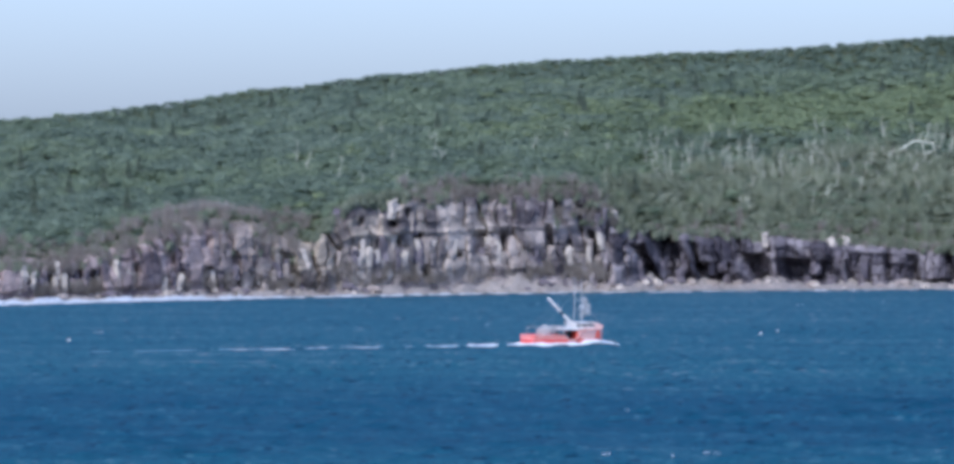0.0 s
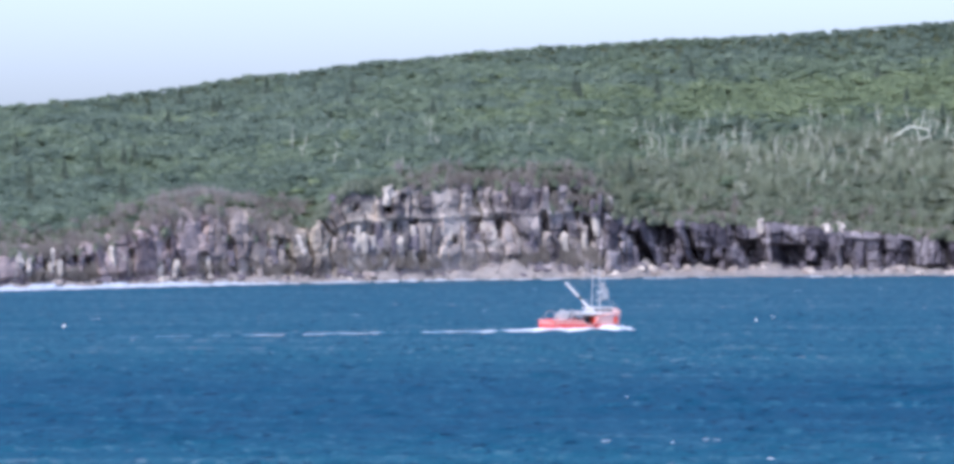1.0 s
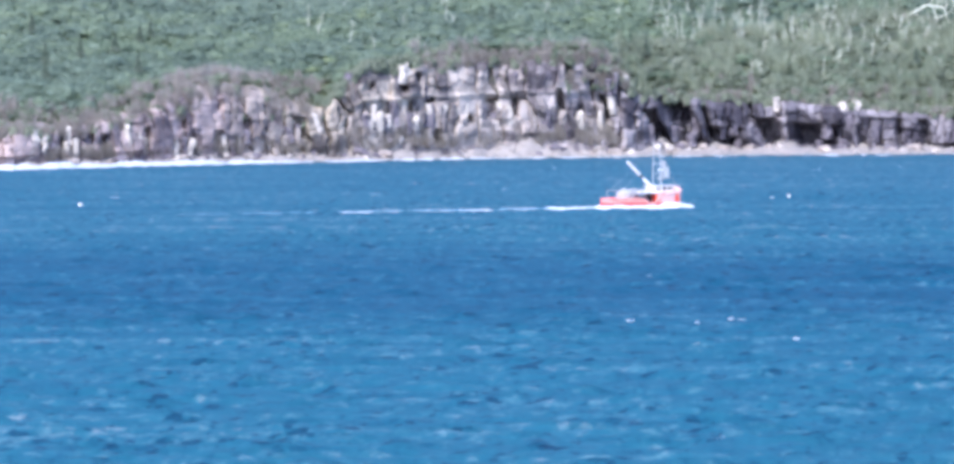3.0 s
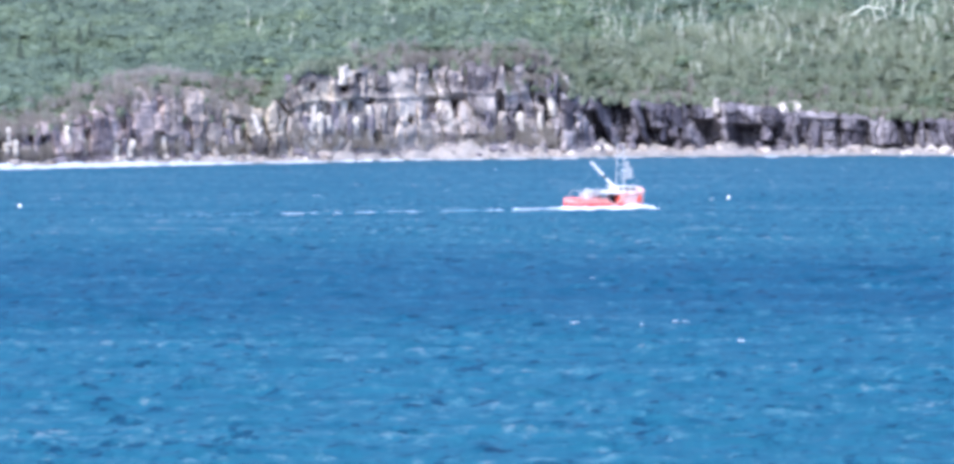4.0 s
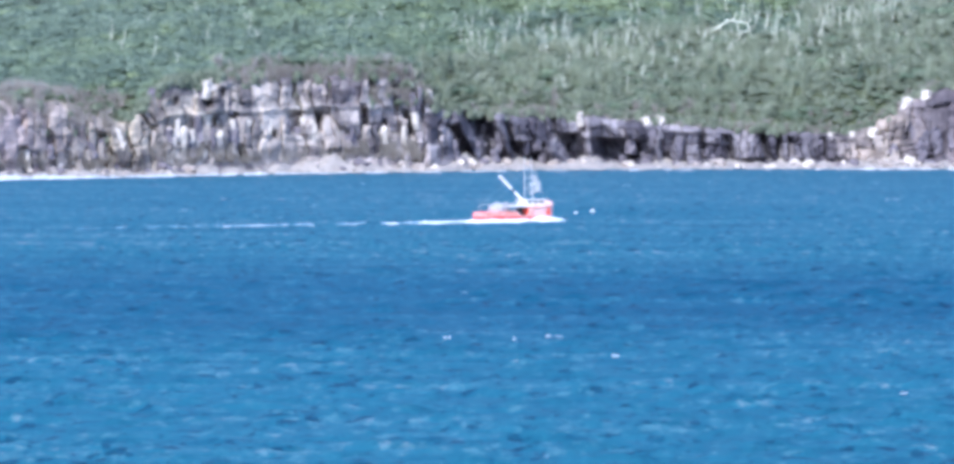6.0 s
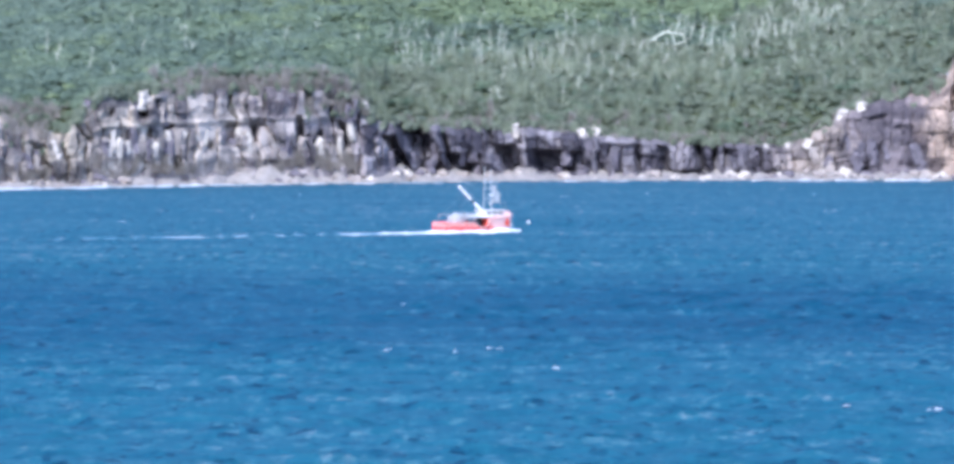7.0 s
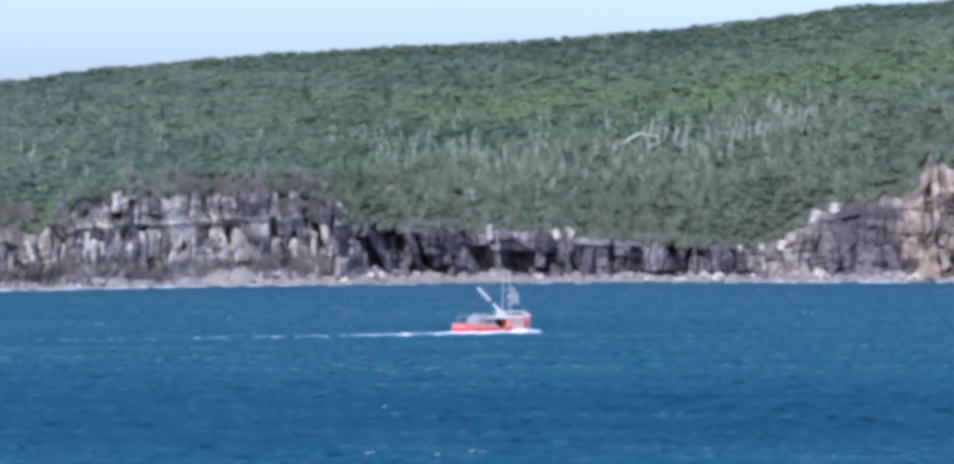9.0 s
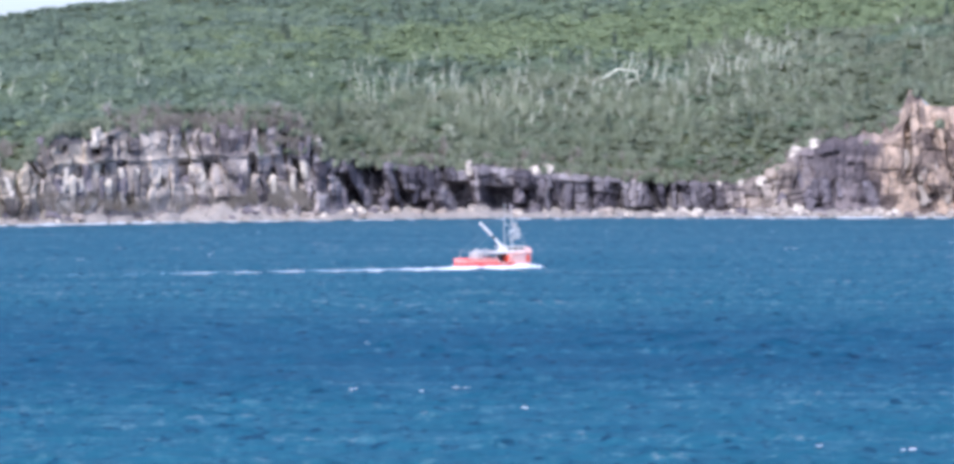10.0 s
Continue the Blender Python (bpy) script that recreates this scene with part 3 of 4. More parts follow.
def build_woods():
    rng = np.random.default_rng(11)
    step = 1.8
    st, dp = np.meshgrid(np.arange(-120, 178, step), np.arange(0.9, DEPTH + 5, step))
    st = (st + rng.uniform(-0.5, 0.5, st.shape) * step).ravel()
    dp = (dp + rng.uniform(-0.5, 0.5, dp.shape) * step).ravel()
    y = cliff_back(st) + dp
    z = hill(st, y)
    keep = rng.uniform(size=len(st)) > 0.06
    st, dp, y, z = st[keep], dp[keep], y[keep], z[keep]
    f = dp / DEPTH
    n1 = layered(st * 0.06, dp * 0.06, seed=101)
    n2 = layered(st * 0.025, dp * 0.045, seed=102)
    jit = rng.uniform(size=len(st))
    kind = np.where(n1 + 0.4 * (jit - 0.5) > 0.5 + 0.12 * (f > 0.86) + 0.05 * (st < 0), 1, 0)                       # 0 dark, tinted for haze and commoner near the crest and leftward; 1 green
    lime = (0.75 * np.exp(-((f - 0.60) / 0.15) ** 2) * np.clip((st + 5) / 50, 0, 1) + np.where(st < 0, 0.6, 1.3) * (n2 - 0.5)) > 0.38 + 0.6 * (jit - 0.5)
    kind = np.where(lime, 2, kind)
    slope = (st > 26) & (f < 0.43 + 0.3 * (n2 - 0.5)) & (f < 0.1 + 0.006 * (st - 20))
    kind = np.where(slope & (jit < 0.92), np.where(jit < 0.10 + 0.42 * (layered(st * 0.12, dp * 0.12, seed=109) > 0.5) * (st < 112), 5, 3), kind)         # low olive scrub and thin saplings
    edge_l = ((st < -34) | (st > -17)) & (st < 28) & (dp < 7 + 18 * (n1 - 0.35) + 6 * np.exp(-((st + 60) / 16) ** 2))
    kind = np.where(edge_l & (jit < np.interp(st, [-80, -70, -42, -34], [0.40, 0.70, 0.70, 0.22])), 4, kind)                             # leafless scrub near the cliff's edge
    kind = np.where(edge_l & (kind != 4) & (jit < 0.85), 3, kind)
    kind = np.where((st > 34) & (st < 128) & (dp < 3 + 9 * n1) & (jit < 0.12), 4, kind)
    X = fan(st, y)
    pos = np.stack([X, y, z + 0.3 + 2.5 * (layered(st * 0.15, dp * 0.10, seed=107) - 0.48) * np.clip((0.97 - f) * 8, 0.15, 1)], 1)
    r = np.clip(np.exp(rng.normal(-0.02, 0.22, len(st))), 0.6, 1.5) * np.interp(f, [0, 0.012, 0.02, 0.8, 0.95], [0.55, 0.6, 1.0, 1.0, 0.6])
    full = [crown_shape(rng, 1, 40, 0.05, 0.6, 1.25) for _ in range(9)]
    small = [crown_shape(rng, 1, 36, 0.0, 0.7, 1.35) for _ in range(7)]
    spiky = [spiky_shape(rng, 26) for _ in range(6)]
    specs = [(0, "dark_woods", full, 2.5, 1.5, M_DEEP_HAZED, "dense dark green broadleaf trees covering the hillside"),
             (1, "green_woods", full, 2.5, 1.5, M_GREEN, "dense mid-green broadleaf trees covering the hillside"),
             (2, "yellow_green_woods", full, 2.5, 1.4, M_LIME, "band of bright yellow-green young trees on the hillside"),
             (3, "olive_scrub", small, 2.1, 1.4, M_OLIVE, "low olive green scrub on the lower slope"),
             (5, "olive_saplings", spiky, 1.5, 2.9, M_SAPLING, "thin upright pale green saplings on the lower slope"),
             (4, "leafless_scrub", spiky, 1.8, 2.2, M_BARE, "grey-brown leafless bushes along the cliff edge")]
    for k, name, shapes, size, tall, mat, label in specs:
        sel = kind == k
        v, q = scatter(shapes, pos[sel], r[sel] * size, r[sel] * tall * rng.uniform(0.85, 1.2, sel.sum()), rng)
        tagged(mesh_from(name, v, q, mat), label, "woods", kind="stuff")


def build_cliff_scrub():
    """Bushes rooted on ledges and on the broken upper part of the cliffs."""
    rng = np.random.default_rng(19)
    n = 3600
    st, L = rng.uniform(-118, 172, n), rng.uniform(0.05, 1.0, n) ** 0.75
    want = np.interp(st, [-118, -92, -80, -46, -40, -32, -18, -14, 26, 32, 122, 130, 172], [0.7, 0.7, 0.9, 0.9, 0.5, 0.12, 0.12, 0.6, 0.7, 0.2, 0.2, 0.15, 0.08])
    low = np.interp(st, [-118, -90, -45, -36, 25, 33, 122, 130], [0.62, 0.6, 0.5, 0.6, 0.62, 0.85, 0.85, 0.8])
    patch = layered(st * 0.12, L * 3.0, seed=140)
    foot_scrub = (L > 0.14) & (L < 0.3) & (st < 30) & (patch > 0.45)
    sel = (rng.uniform(size=n) < want) & (L > low) & (patch > 0.36) | foot_scrub
    st, L = st[sel], L[sel]
    st = np.concatenate([st, rng.uniform(-104, 28, 420)])
    L = np.concatenate([L, rng.uniform(0.09, 0.27, 420)])
    st = np.concatenate([st, rng.uniform(-14, 34, 170), rng.uniform(34, 156, 420), rng.uniform(-37, -15, 110)])
    L = np.concatenate([L, rng.uniform(0.88, 1.0, 170), rng.uniform(0.95, 1.03, 420), rng.uniform(0.93, 1.03, 110)])
    z = 0.7 + (top_height(st) - 0.7) * L
    y = cliff_foot(st) + table(st, RUN) * face_profile(st, L)[0] - 0.9
    pos = np.stack([fan(st, y), y, z - 0.4], 1)
    r = rng.uniform(0.7, 1.4, len(st))
    spiky, small = [spiky_shape(rng, 30) for _ in range(5)], [crown_shape(rng, 3, 40, 0.1, 0.8, 1.15) for _ in range(4)]
    bare = ((st < 30) & (rng.uniform(size=len(st)) < 0.75)) | (rng.uniform(size=len(st)) < 0.3) | (L < 0.3)
    bare &= ~((st > -37) & (st < -15) & (L > 0.9))
    for sel, shapes, mat, name, label in ((bare, spiky, M_BARE, "ledge_brush", "grey-brown leafless brush rooted on the cliff ledges"),
                                          (~bare, small, M_OLIVE, "ledge_scrub", "olive green scrub hanging over the cliff top")):
        v, q = scatter(shapes, pos[sel], r[sel] * 1.3, r[sel] * 1.7, rng)
        tagged(mesh_from(name, v, q, mat), label, "scrub", kind="stuff")


build_woods()
build_cliff_scrub()

# ---- rocks that stand apart ----
def face_y(st, z):
    L = np.clip((z - 0.7) / (top_height(st) - 0.7), 0, 1)
    return float(cliff_foot(st) + table(st, RUN) * face_profile(st, L)[0])


def column_mesh(seed, mat):
    """An upright, broken, slightly tapering block one metre wide, deep and high."""
    rng = random.Random(seed)
    bm = bmesh.new()
    n = rng.choice((5, 6, 6, 7))
    rings = []
    for k, z in enumerate((0.0, 0.35, 0.7, 0.93, 1.0)):
        r = (0.56, 0.52, 0.5, 0.46, 0.3)[k]
        dx, dy = rng.uniform(-0.14, 0.14), rng.uniform(-0.14, 0.14)
        rings.append([bm.verts.new((dx + r * rng.uniform(0.65, 1.25) * math.cos(6.283 * i / n), dy + r * rng.uniform(0.65, 1.25) * math.sin(6.283 * i / n),
                                    z + (0.05 * rng.uniform(-1, 1) if 0 < k else 0))) for i in range(n)])
    for a, b in zip(rings, rings[1:]):
        for i in range(n):
            bm.faces.new((a[i], a[(i + 1) % n], b[(i + 1) % n], b[i]))
    bm.faces.new(rings[-1])
    me = bpy.data.meshes.new("rock_column")
    bm.to_mesh(me)
    bm.free()
    me.materials.append(mat)
    return me


def build_columns():
    cliff = bpy.data.objects["cliff"]
    rng = random.Random(77)
    pale, tan, dark = [[column_mesh(k * 10 + i, m) for i in range(5)] for k, m in enumerate((M_PALE, M_TAN, M_DARKROCK))]

    def stand(kinds, st, z, w, h, out):
        y = face_y(st, z + h * 0.5) - out
        o = new("rock_column", rng.choice(kinds))
        o.parent = cliff
        o.matrix_basis = pose(float(fan(st, y)), y, z, rng.uniform(-10, 4), rng.uniform(-16, 16), rng.uniform(0, 360)) @ Matrix.Diagonal((w, w * 1.2, h, 1))
    # the pale pillars that catch the eye: station, foot, width, height
    for st, z, w, h in ((-99, 4.0, 2.2, 3.5), (-97, 3.2, 1.5, 3), (-78, 3.5, 1.4, 4.5), (-76.6, 3.4, 1.2, 3.6), (-68, 1.8, 1.2, 3), (-57, 1.2, 1.2, 4.6), (-62, 5, 1.2, 3), (-37.6, 6.6, 1.9, 3.2),
                        (-37.3, 4.2, 1.5, 3.0), (-26, 6.2, 1.5, 3.4), (-23.6, 6.0, 1.6, 4.2), (-22, 6.6, 1.3, 3), (-19, 16, 1.7, 3.8), (-17.6, 17.6, 2.6, 2.6), (-7, 7.4, 1.5, 4.0), (-5.6, 7.2, 1.3, 5.0),
                        (-12.5, 7, 1.5, 4.8), (3, 7.2, 1.3, 5), (4.6, 6.8, 1.4, 4.6), (29.5, 16, 1.8, 1.8), (27, 9, 1.5, 4), (77, 9.4, 1.9, 2.2), (79.6, 9.4, 1.9, 2.4), (62.5, 9.6, 1.8, 3.2),
                        (133.6, 14.2, 2.6, 2.8), (138, 16.4, 2.8, 2.2), (126, 7, 2.4, 2.2), (122, 5.2, 1.5, 3.2), (117.5, 5, 1.2, 3.2)):
        stand(pale, st, z - (1.0 if st > 130 else 0), w, h, 2.0 if st < 100 else 1.2)
    for i in range(60):
        st = rng.uniform(-104, -38)
        stand(rng.choice((tan, dark, dark, pale)), st, rng.uniform(1, 4.5), rng.uniform(0.8, 1.8), rng.uniform(2, 4.5), rng.uniform(0.3, 1.6))
    for i in range(60):
        st = rng.uniform(-31, 30)
        z = rng.choice((4.5, 6, 6, 13.5)) + rng.uniform(-1, 1)
        stand(rng.choice((tan, dark, dark) if z > 10 else (tan, pale, dark, tan)), st, z, rng.uniform(0.9, 2.0), rng.uniform(3, 6), rng.uniform(0.4, 1.8))
    for i in range(22):
        st = rng.uniform(31, 123)
        stand(dark, st, rng.uniform(0.8, 4.5), rng.uniform(0.9, 2.6), rng.uniform(1.5, 5.5), rng.uniform(0.0, 1.2))
    for i in range(34):
        st = rng.uniform(124, 172)
        stand(tan if st > 152 or st < 131 else dark, st, rng.uniform(1, 13 if st > 152 else 5), rng.uniform(1.0, 2.4), rng.uniform(2.5, 6), rng.uniform(0.3, 1.6))


def build_boulders():
    rng = random.Random(5)
    shapes = []
    for i in range(8):
        bm = lump(0.5, rng.uniform(0.6, 0.9), i * 3.7, 0.55, 2)
        me = bpy.data.meshes.new("boulder")
        bm.to_mesh(me)
        bm.free()
        me.materials.append((M_PALE, M_TAN, M_DARKROCK, M_BEACH)[i % 4])
        shapes.append(me)
    for i in range(290):
        st = rng.uniform(-106, 172) if i % 3 else rng.gauss(140, 18)
        d = rng.uniform(0.5, 0.95)
        y0, y1 = float(shore(st)) - 6, float(cliff_foot(st)) + 3
        y = y0 + (y1 - y0) * d
        s = rng.uniform(0.6, 1.3) if i % 4 else rng.uniform(1.4, 2.8)
        z = float(beach_height(np.array(st), np.array(d)))
        o = tagged(new("boulder", rng.choice(shapes)), "weathered boulder lying on the pebble beach", "boulder", "boulders on the beach")
        o.matrix_basis = pose(float(fan(st, y)), y, z + 0.12 * s, 0, 0, rng.uniform(0, 360)) @ Matrix.Diagonal((s * 1.3, s, s, 1))


build_columns()
build_boulders()


# ---- bleached trees ----
def bare_tree(seed, height):
    """A dead standing tree: bent tapering trunk and a few limbs."""
    rng = random.Random(seed)
    tree = new("dead_tree")
    p, r = Vector((0, 0, -0.4)), 0.15
    lean = Vector((rng.uniform(-0.38, 0.38), rng.uniform(-0.2, 0.2), 1))
    bm = bmesh.new()
    knots = [p]
    for k in range(4):
        q = p + (lean + Vector((rng.uniform(-0.16, 0.16), rng.uniform(-0.16, 0.16), 0))) * (height + 0.4) / 4
        seg = rod(p, q, r, r * 0.78, 7)
        me = bpy.data.meshes.new("tmp")
        seg.to_mesh(me)
        bm.from_mesh(me)
        bpy.data.meshes.remove(me)
        seg.free()
        p, r = q, r * 0.78
        knots.append(p)
    part("trunk", bm, M_BARK, tree)
    for k in range(rng.randint(2, 4)):
        a = rng.uniform(0, 6.28)
        s = knots[rng.randint(2, 4)] - lean * rng.uniform(0, 0.5)
        part("limb", rod(s, s + Vector((math.cos(a) * 0.8, math.sin(a) * 0.8, rng.uniform(0.7, 1.5))), 0.08, 0.03, 6), M_BARK, tree)
    return tagged(tree, "bleached leafless dead tree standing in hillside scrub", "tree", "dead trees on the slope")


def build_dead_trees():
    rng = random.Random(21)
    kinds = [bare_tree(i, 2.4 + 0.32 * i) for i in range(8)]
    spots = []
    for i in range(250):
        st = rng.uniform(36, 134) if i % 6 else rng.uniform(-45, 170)
        f = rng.gauss(0.29 + 0.0006 * (st - 36), 0.07) if i % 4 else rng.uniform(0.08, 0.5)
        spots.append((st, max(0.05, f)))
    for i, (st, f) in enumerate(spots):
        y = float(cliff_back(st)) + f * DEPTH
        m = pose(float(fan(st, y)), y, float(hill(np.array(st), np.array(y))) + 0.2, 0, 0, rng.uniform(0, 360))
        if i < 8:
            kinds[i].matrix_basis = m
        else:
            copy_thing(kinds[i % 8], m)


def build_fallen_tree():
    """A large bleached tree that came down across the slope, its limbs making a pale arch."""
    tree = new("fallen_tree")
    tagged(tree, "large bleached fallen tree lying across green scrub", "tree")
    st, f = 95.0, 0.345
    y = float(cliff_back(st)) + f * DEPTH
    tree.matrix_basis = pose(float(fan(st, y)), y, float(hill(np.array(st), np.array(y))) + 1.4)
    part("trunk", rod((-5.5, 0, -0.2), (0, 0, 3.2), 0.34, 0.3), M_BARK, tree)
    part("trunk_top", rod((0, 0, 3.2), (4.2, 0, 2.6), 0.3, 0.2), M_BARK, tree)
    part("root_plate", lump(0.9, 1.1, 4.0, 0.5), M_TRUNK, tree).location = (-5.4, 0, 0.3)
    for a, b, r in (((-6.5, -0.5, -0.9), (1.0, -0.5, -0.4), 0.26), ((1.0, -0.5, -0.4), (4.6, -0.4, 0.9), 0.24), ((4.2, 0, 2.6), (4.7, 0, 0.8), 0.22), ((0.6, 0, 3.1), (1.8, 0.2, 5.2), 0.15),
                    ((2.4, 0, 2.9), (3.2, 0.1, 5.6), 0.16), ((-2.4, 0, 1.7), (-1.8, -0.4, -0.6), 0.15), ((1.4, -0.2, 2.9), (2.2, -0.5, 0.0), 0.14), ((4.2, 0, 2.5), (5.4, 0, 3.6), 0.13)):
        part("limb", rod(a, b, r, r * 0.6, 8), M_BARK, tree)


M_SPRUCE = leafy("spruce_needles", (0.10, 0.135, 0.10), (0.135, 0.175, 0.13), (0.17, 0.21, 0.16))


def spruce(seed):
    """A small dark conifer: tapered trunk and a ragged crown of drooping tiers."""
    rng = random.Random(seed)
    tree = new("spruce_tree")
    part("trunk", rod((0, 0, -0.5), (0, 0, 4.4), 0.14, 0.03, 7), M_TRUNK, tree)
    bm = bmesh.new()
    for k in range(7):
        z, r = 0.8 + 0.58 * k, 1.35 * (1 - k / 7.6)
        tip = bm.verts.new((0, 0, z + 0.75))
        ring = []
        for i in range(14):
            a = 6.283 * i / 14 + rng.uniform(-0.15, 0.15)
            q = r * (rng.uniform(0.85, 1.2) if i % 2 else rng.uniform(0.45, 0.7))
            ring.append(bm.verts.new((q * math.cos(a), q * math.sin(a), z - rng.uniform(0, 0.25))))
        for i in range(14):
            bm.faces.new((tip, ring[i], ring[(i + 1) % 14]))
    part("crown", bm, M_SPRUCE, tree)
    return tagged(tree, "small dark spruce standing among broadleaf trees", "tree", "spruces on the hillside")


def build_spruces():
    rng = random.Random(64)
    kinds = [spruce(i) for i in range(5)]
    for i in range(42):
        st, f = rng.uniform(-112, 172), rng.uniform(0.08, 0.88)
        y = float(cliff_back(st)) + f * DEPTH
        m = pose(float(fan(st, y)), y, float(hill(np.array(st), np.array(y))) + 0.3, 0, 0, rng.uniform(0, 360))
        if i < 5:
            kinds[i].matrix_basis = m
        else:
            copy_thing(kinds[i % 5], m)


build_dead_trees()
build_fallen_tree()
build_spruces()


# ---- on the water ----
M_BUOY = painted("buoy_white", (0.85, 0.85, 0.82), (0.6, 0.6, 0.56), 0.4, 0, 3.0)


def build_buoys():
    for x, y, s in ((45.3, 1028.0, 0.3), (-57.8, 966.0, 0.28), (42.2, 1015.0, 0.2)):
        buoy = new("buoy")
        tagged(buoy, "small white mooring buoy floating on the sea", "buoy", "buoys in the bay")
        buoy.matrix_basis = pose(x, y, 0.1)
        part("float", lump(s, 0.95, 0.0, 0.0, 3), M_BUOY, buoy)
        part("stem", rod((0, 0, s * 0.6), (0, 0, s * 1.7), 0.05), M_BUOY, buoy)


def build_whitecaps():
    """Small breaking crests scattered over the bay."""
    rng = np.random.default_rng(33)
    vs, qs, n = [], [], 0
    for i in range(22):
        y = 20 * 11211 / (rng.uniform(165, 260) if i % 2 else rng.uniform(240, 640))
        x = rng.uniform(-0.075, 0.118) * y
        w = rng.uniform(0.2, 0.5) * (1 + 0.8 * (rng.uniform() < 0.15))
        for k in range(rng.integers(1, 4)):
            v = BALL_V * rng.uniform(0.6, 1.3, (len(BALL_V), 1)) * np.array([w * rng.uniform(0.4, 0.8), 0.3, rng.uniform(0.03, 0.075)])
            vs.append(v + np.array([x + rng.normal() * w, y + rng.normal() * 0.6, 0.12]))
            qs.append(BALL_Q + n)
            n += len(v)
    tagged(mesh_from("whitecaps", np.concatenate(vs), np.concatenate(qs), M_WASH, True), "scattered small whitecaps on the blue sea", "foam", kind="stuff")


build_buoys()
build_whitecaps()


# ---- the boat ----
M_RED = painted("red_paint", (0.86, 0.075, 0.05), (0.66, 0.12, 0.07), 0.4, 0, 0.7)
M_WHITE = painted("white_paint", (0.86, 0.85, 0.83), (0.68, 0.60, 0.55), 0.45, 0, 0.9)
M_PINK = painted("faded_red_paint", (0.82, 0.44, 0.39), (0.78, 0.62, 0.57), 0.5, 0, 1.0)
M_DECK = painted("deck_boards", (0.20, 0.17, 0.10), (0.10, 0.09, 0.06), 0.8, 0, 1.5)
M_METAL = painted("grey_metal", (0.55, 0.56, 0.57), (0.34, 0.33, 0.32), 0.45, 0.3, 1.5)
M_DARK = painted("dark_steel", (0.05, 0.05, 0.055), (0.03, 0.03, 0.03), 0.5, 0.2, 1.5)
M_HULL, nt_h, p_h = material("hull_paint", 0.45)
hv = coords(nt_h)
hsep = nt_h.nodes.new("ShaderNodeSeparateXYZ")
nt_h.links.new(hv, hsep.inputs[0])
hz = math_node(nt_h, "ADD", hsep.outputs["Z"], math_node(nt_h, "MULTIPLY", math_node(nt_h, "SUBTRACT", noise_node(nt_h, hv, 1.1, 5), 0.25), 0.7))
hcol = ramp(nt_h, math_node(nt_h, "DIVIDE", hz, 3.0), [(0.0, (0.70, 0.66, 0.63)), (0.255, (0.74, 0.68, 0.64)), (0.275, (0.72, 0.055, 0.05)), (0.43, (0.74, 0.065, 0.06)), (0.45, (0.78, 0.36, 0.32)),
            (0.54, (0.78, 0.34, 0.30)), (0.56, (0.73, 0.075, 0.065)), (0.635, (0.74, 0.10, 0.09)), (0.66, (0.78, 0.50, 0.46))])
# the paint of the forward half has faded and is patched pale
hfade = math_node(nt_h, "ADD", math_node(nt_h, "MULTIPLY", hsep.outputs["X"], 0.12), noise_node(nt_h, hv, 1.4, 4))
hcol = mixed(nt_h, hcol, (0.80, 0.56, 0.51), ramp(nt_h, hfade, [(0.62, (0, 0, 0)), (0.80, (0.75, 0.75, 0.75))]))
nt_h.links.new(hcol, p_h.inputs["Base Color"])
bump(nt_h, p_h, noise_node(nt_h, hv, 8.0, 3), 0.1, 0.02)
M_GLASS, nt_, p_ = material("window_glass", 0.05)
p_.inputs["Base Color"].default_value = (0.02, 0.03, 0.035, 1)


def hull_ring(x):
    """Half breadth at the rail, rail height and keel depth at x along the hull."""
    s = (x + 6.25) / 12.5
    half = 1.95 * np.interp(s, [0, 0.15, 0.55, 0.8, 0.93, 1.0], [0.86, 0.96, 1.0, 0.82, 0.42, 0.04])
    rail = np.interp(s, [0, 0.41, 0.44, 0.56, 0.60, 0.8, 1.0], [1.65, 1.6, 0.95, 0.95, 1.9, 2.25, 2.7])
    keel = np.interp(s, [0, 0.7, 0.9, 1.0], [-0.9, -1.0, -0.7, 0.1])
    return half, rail, keel


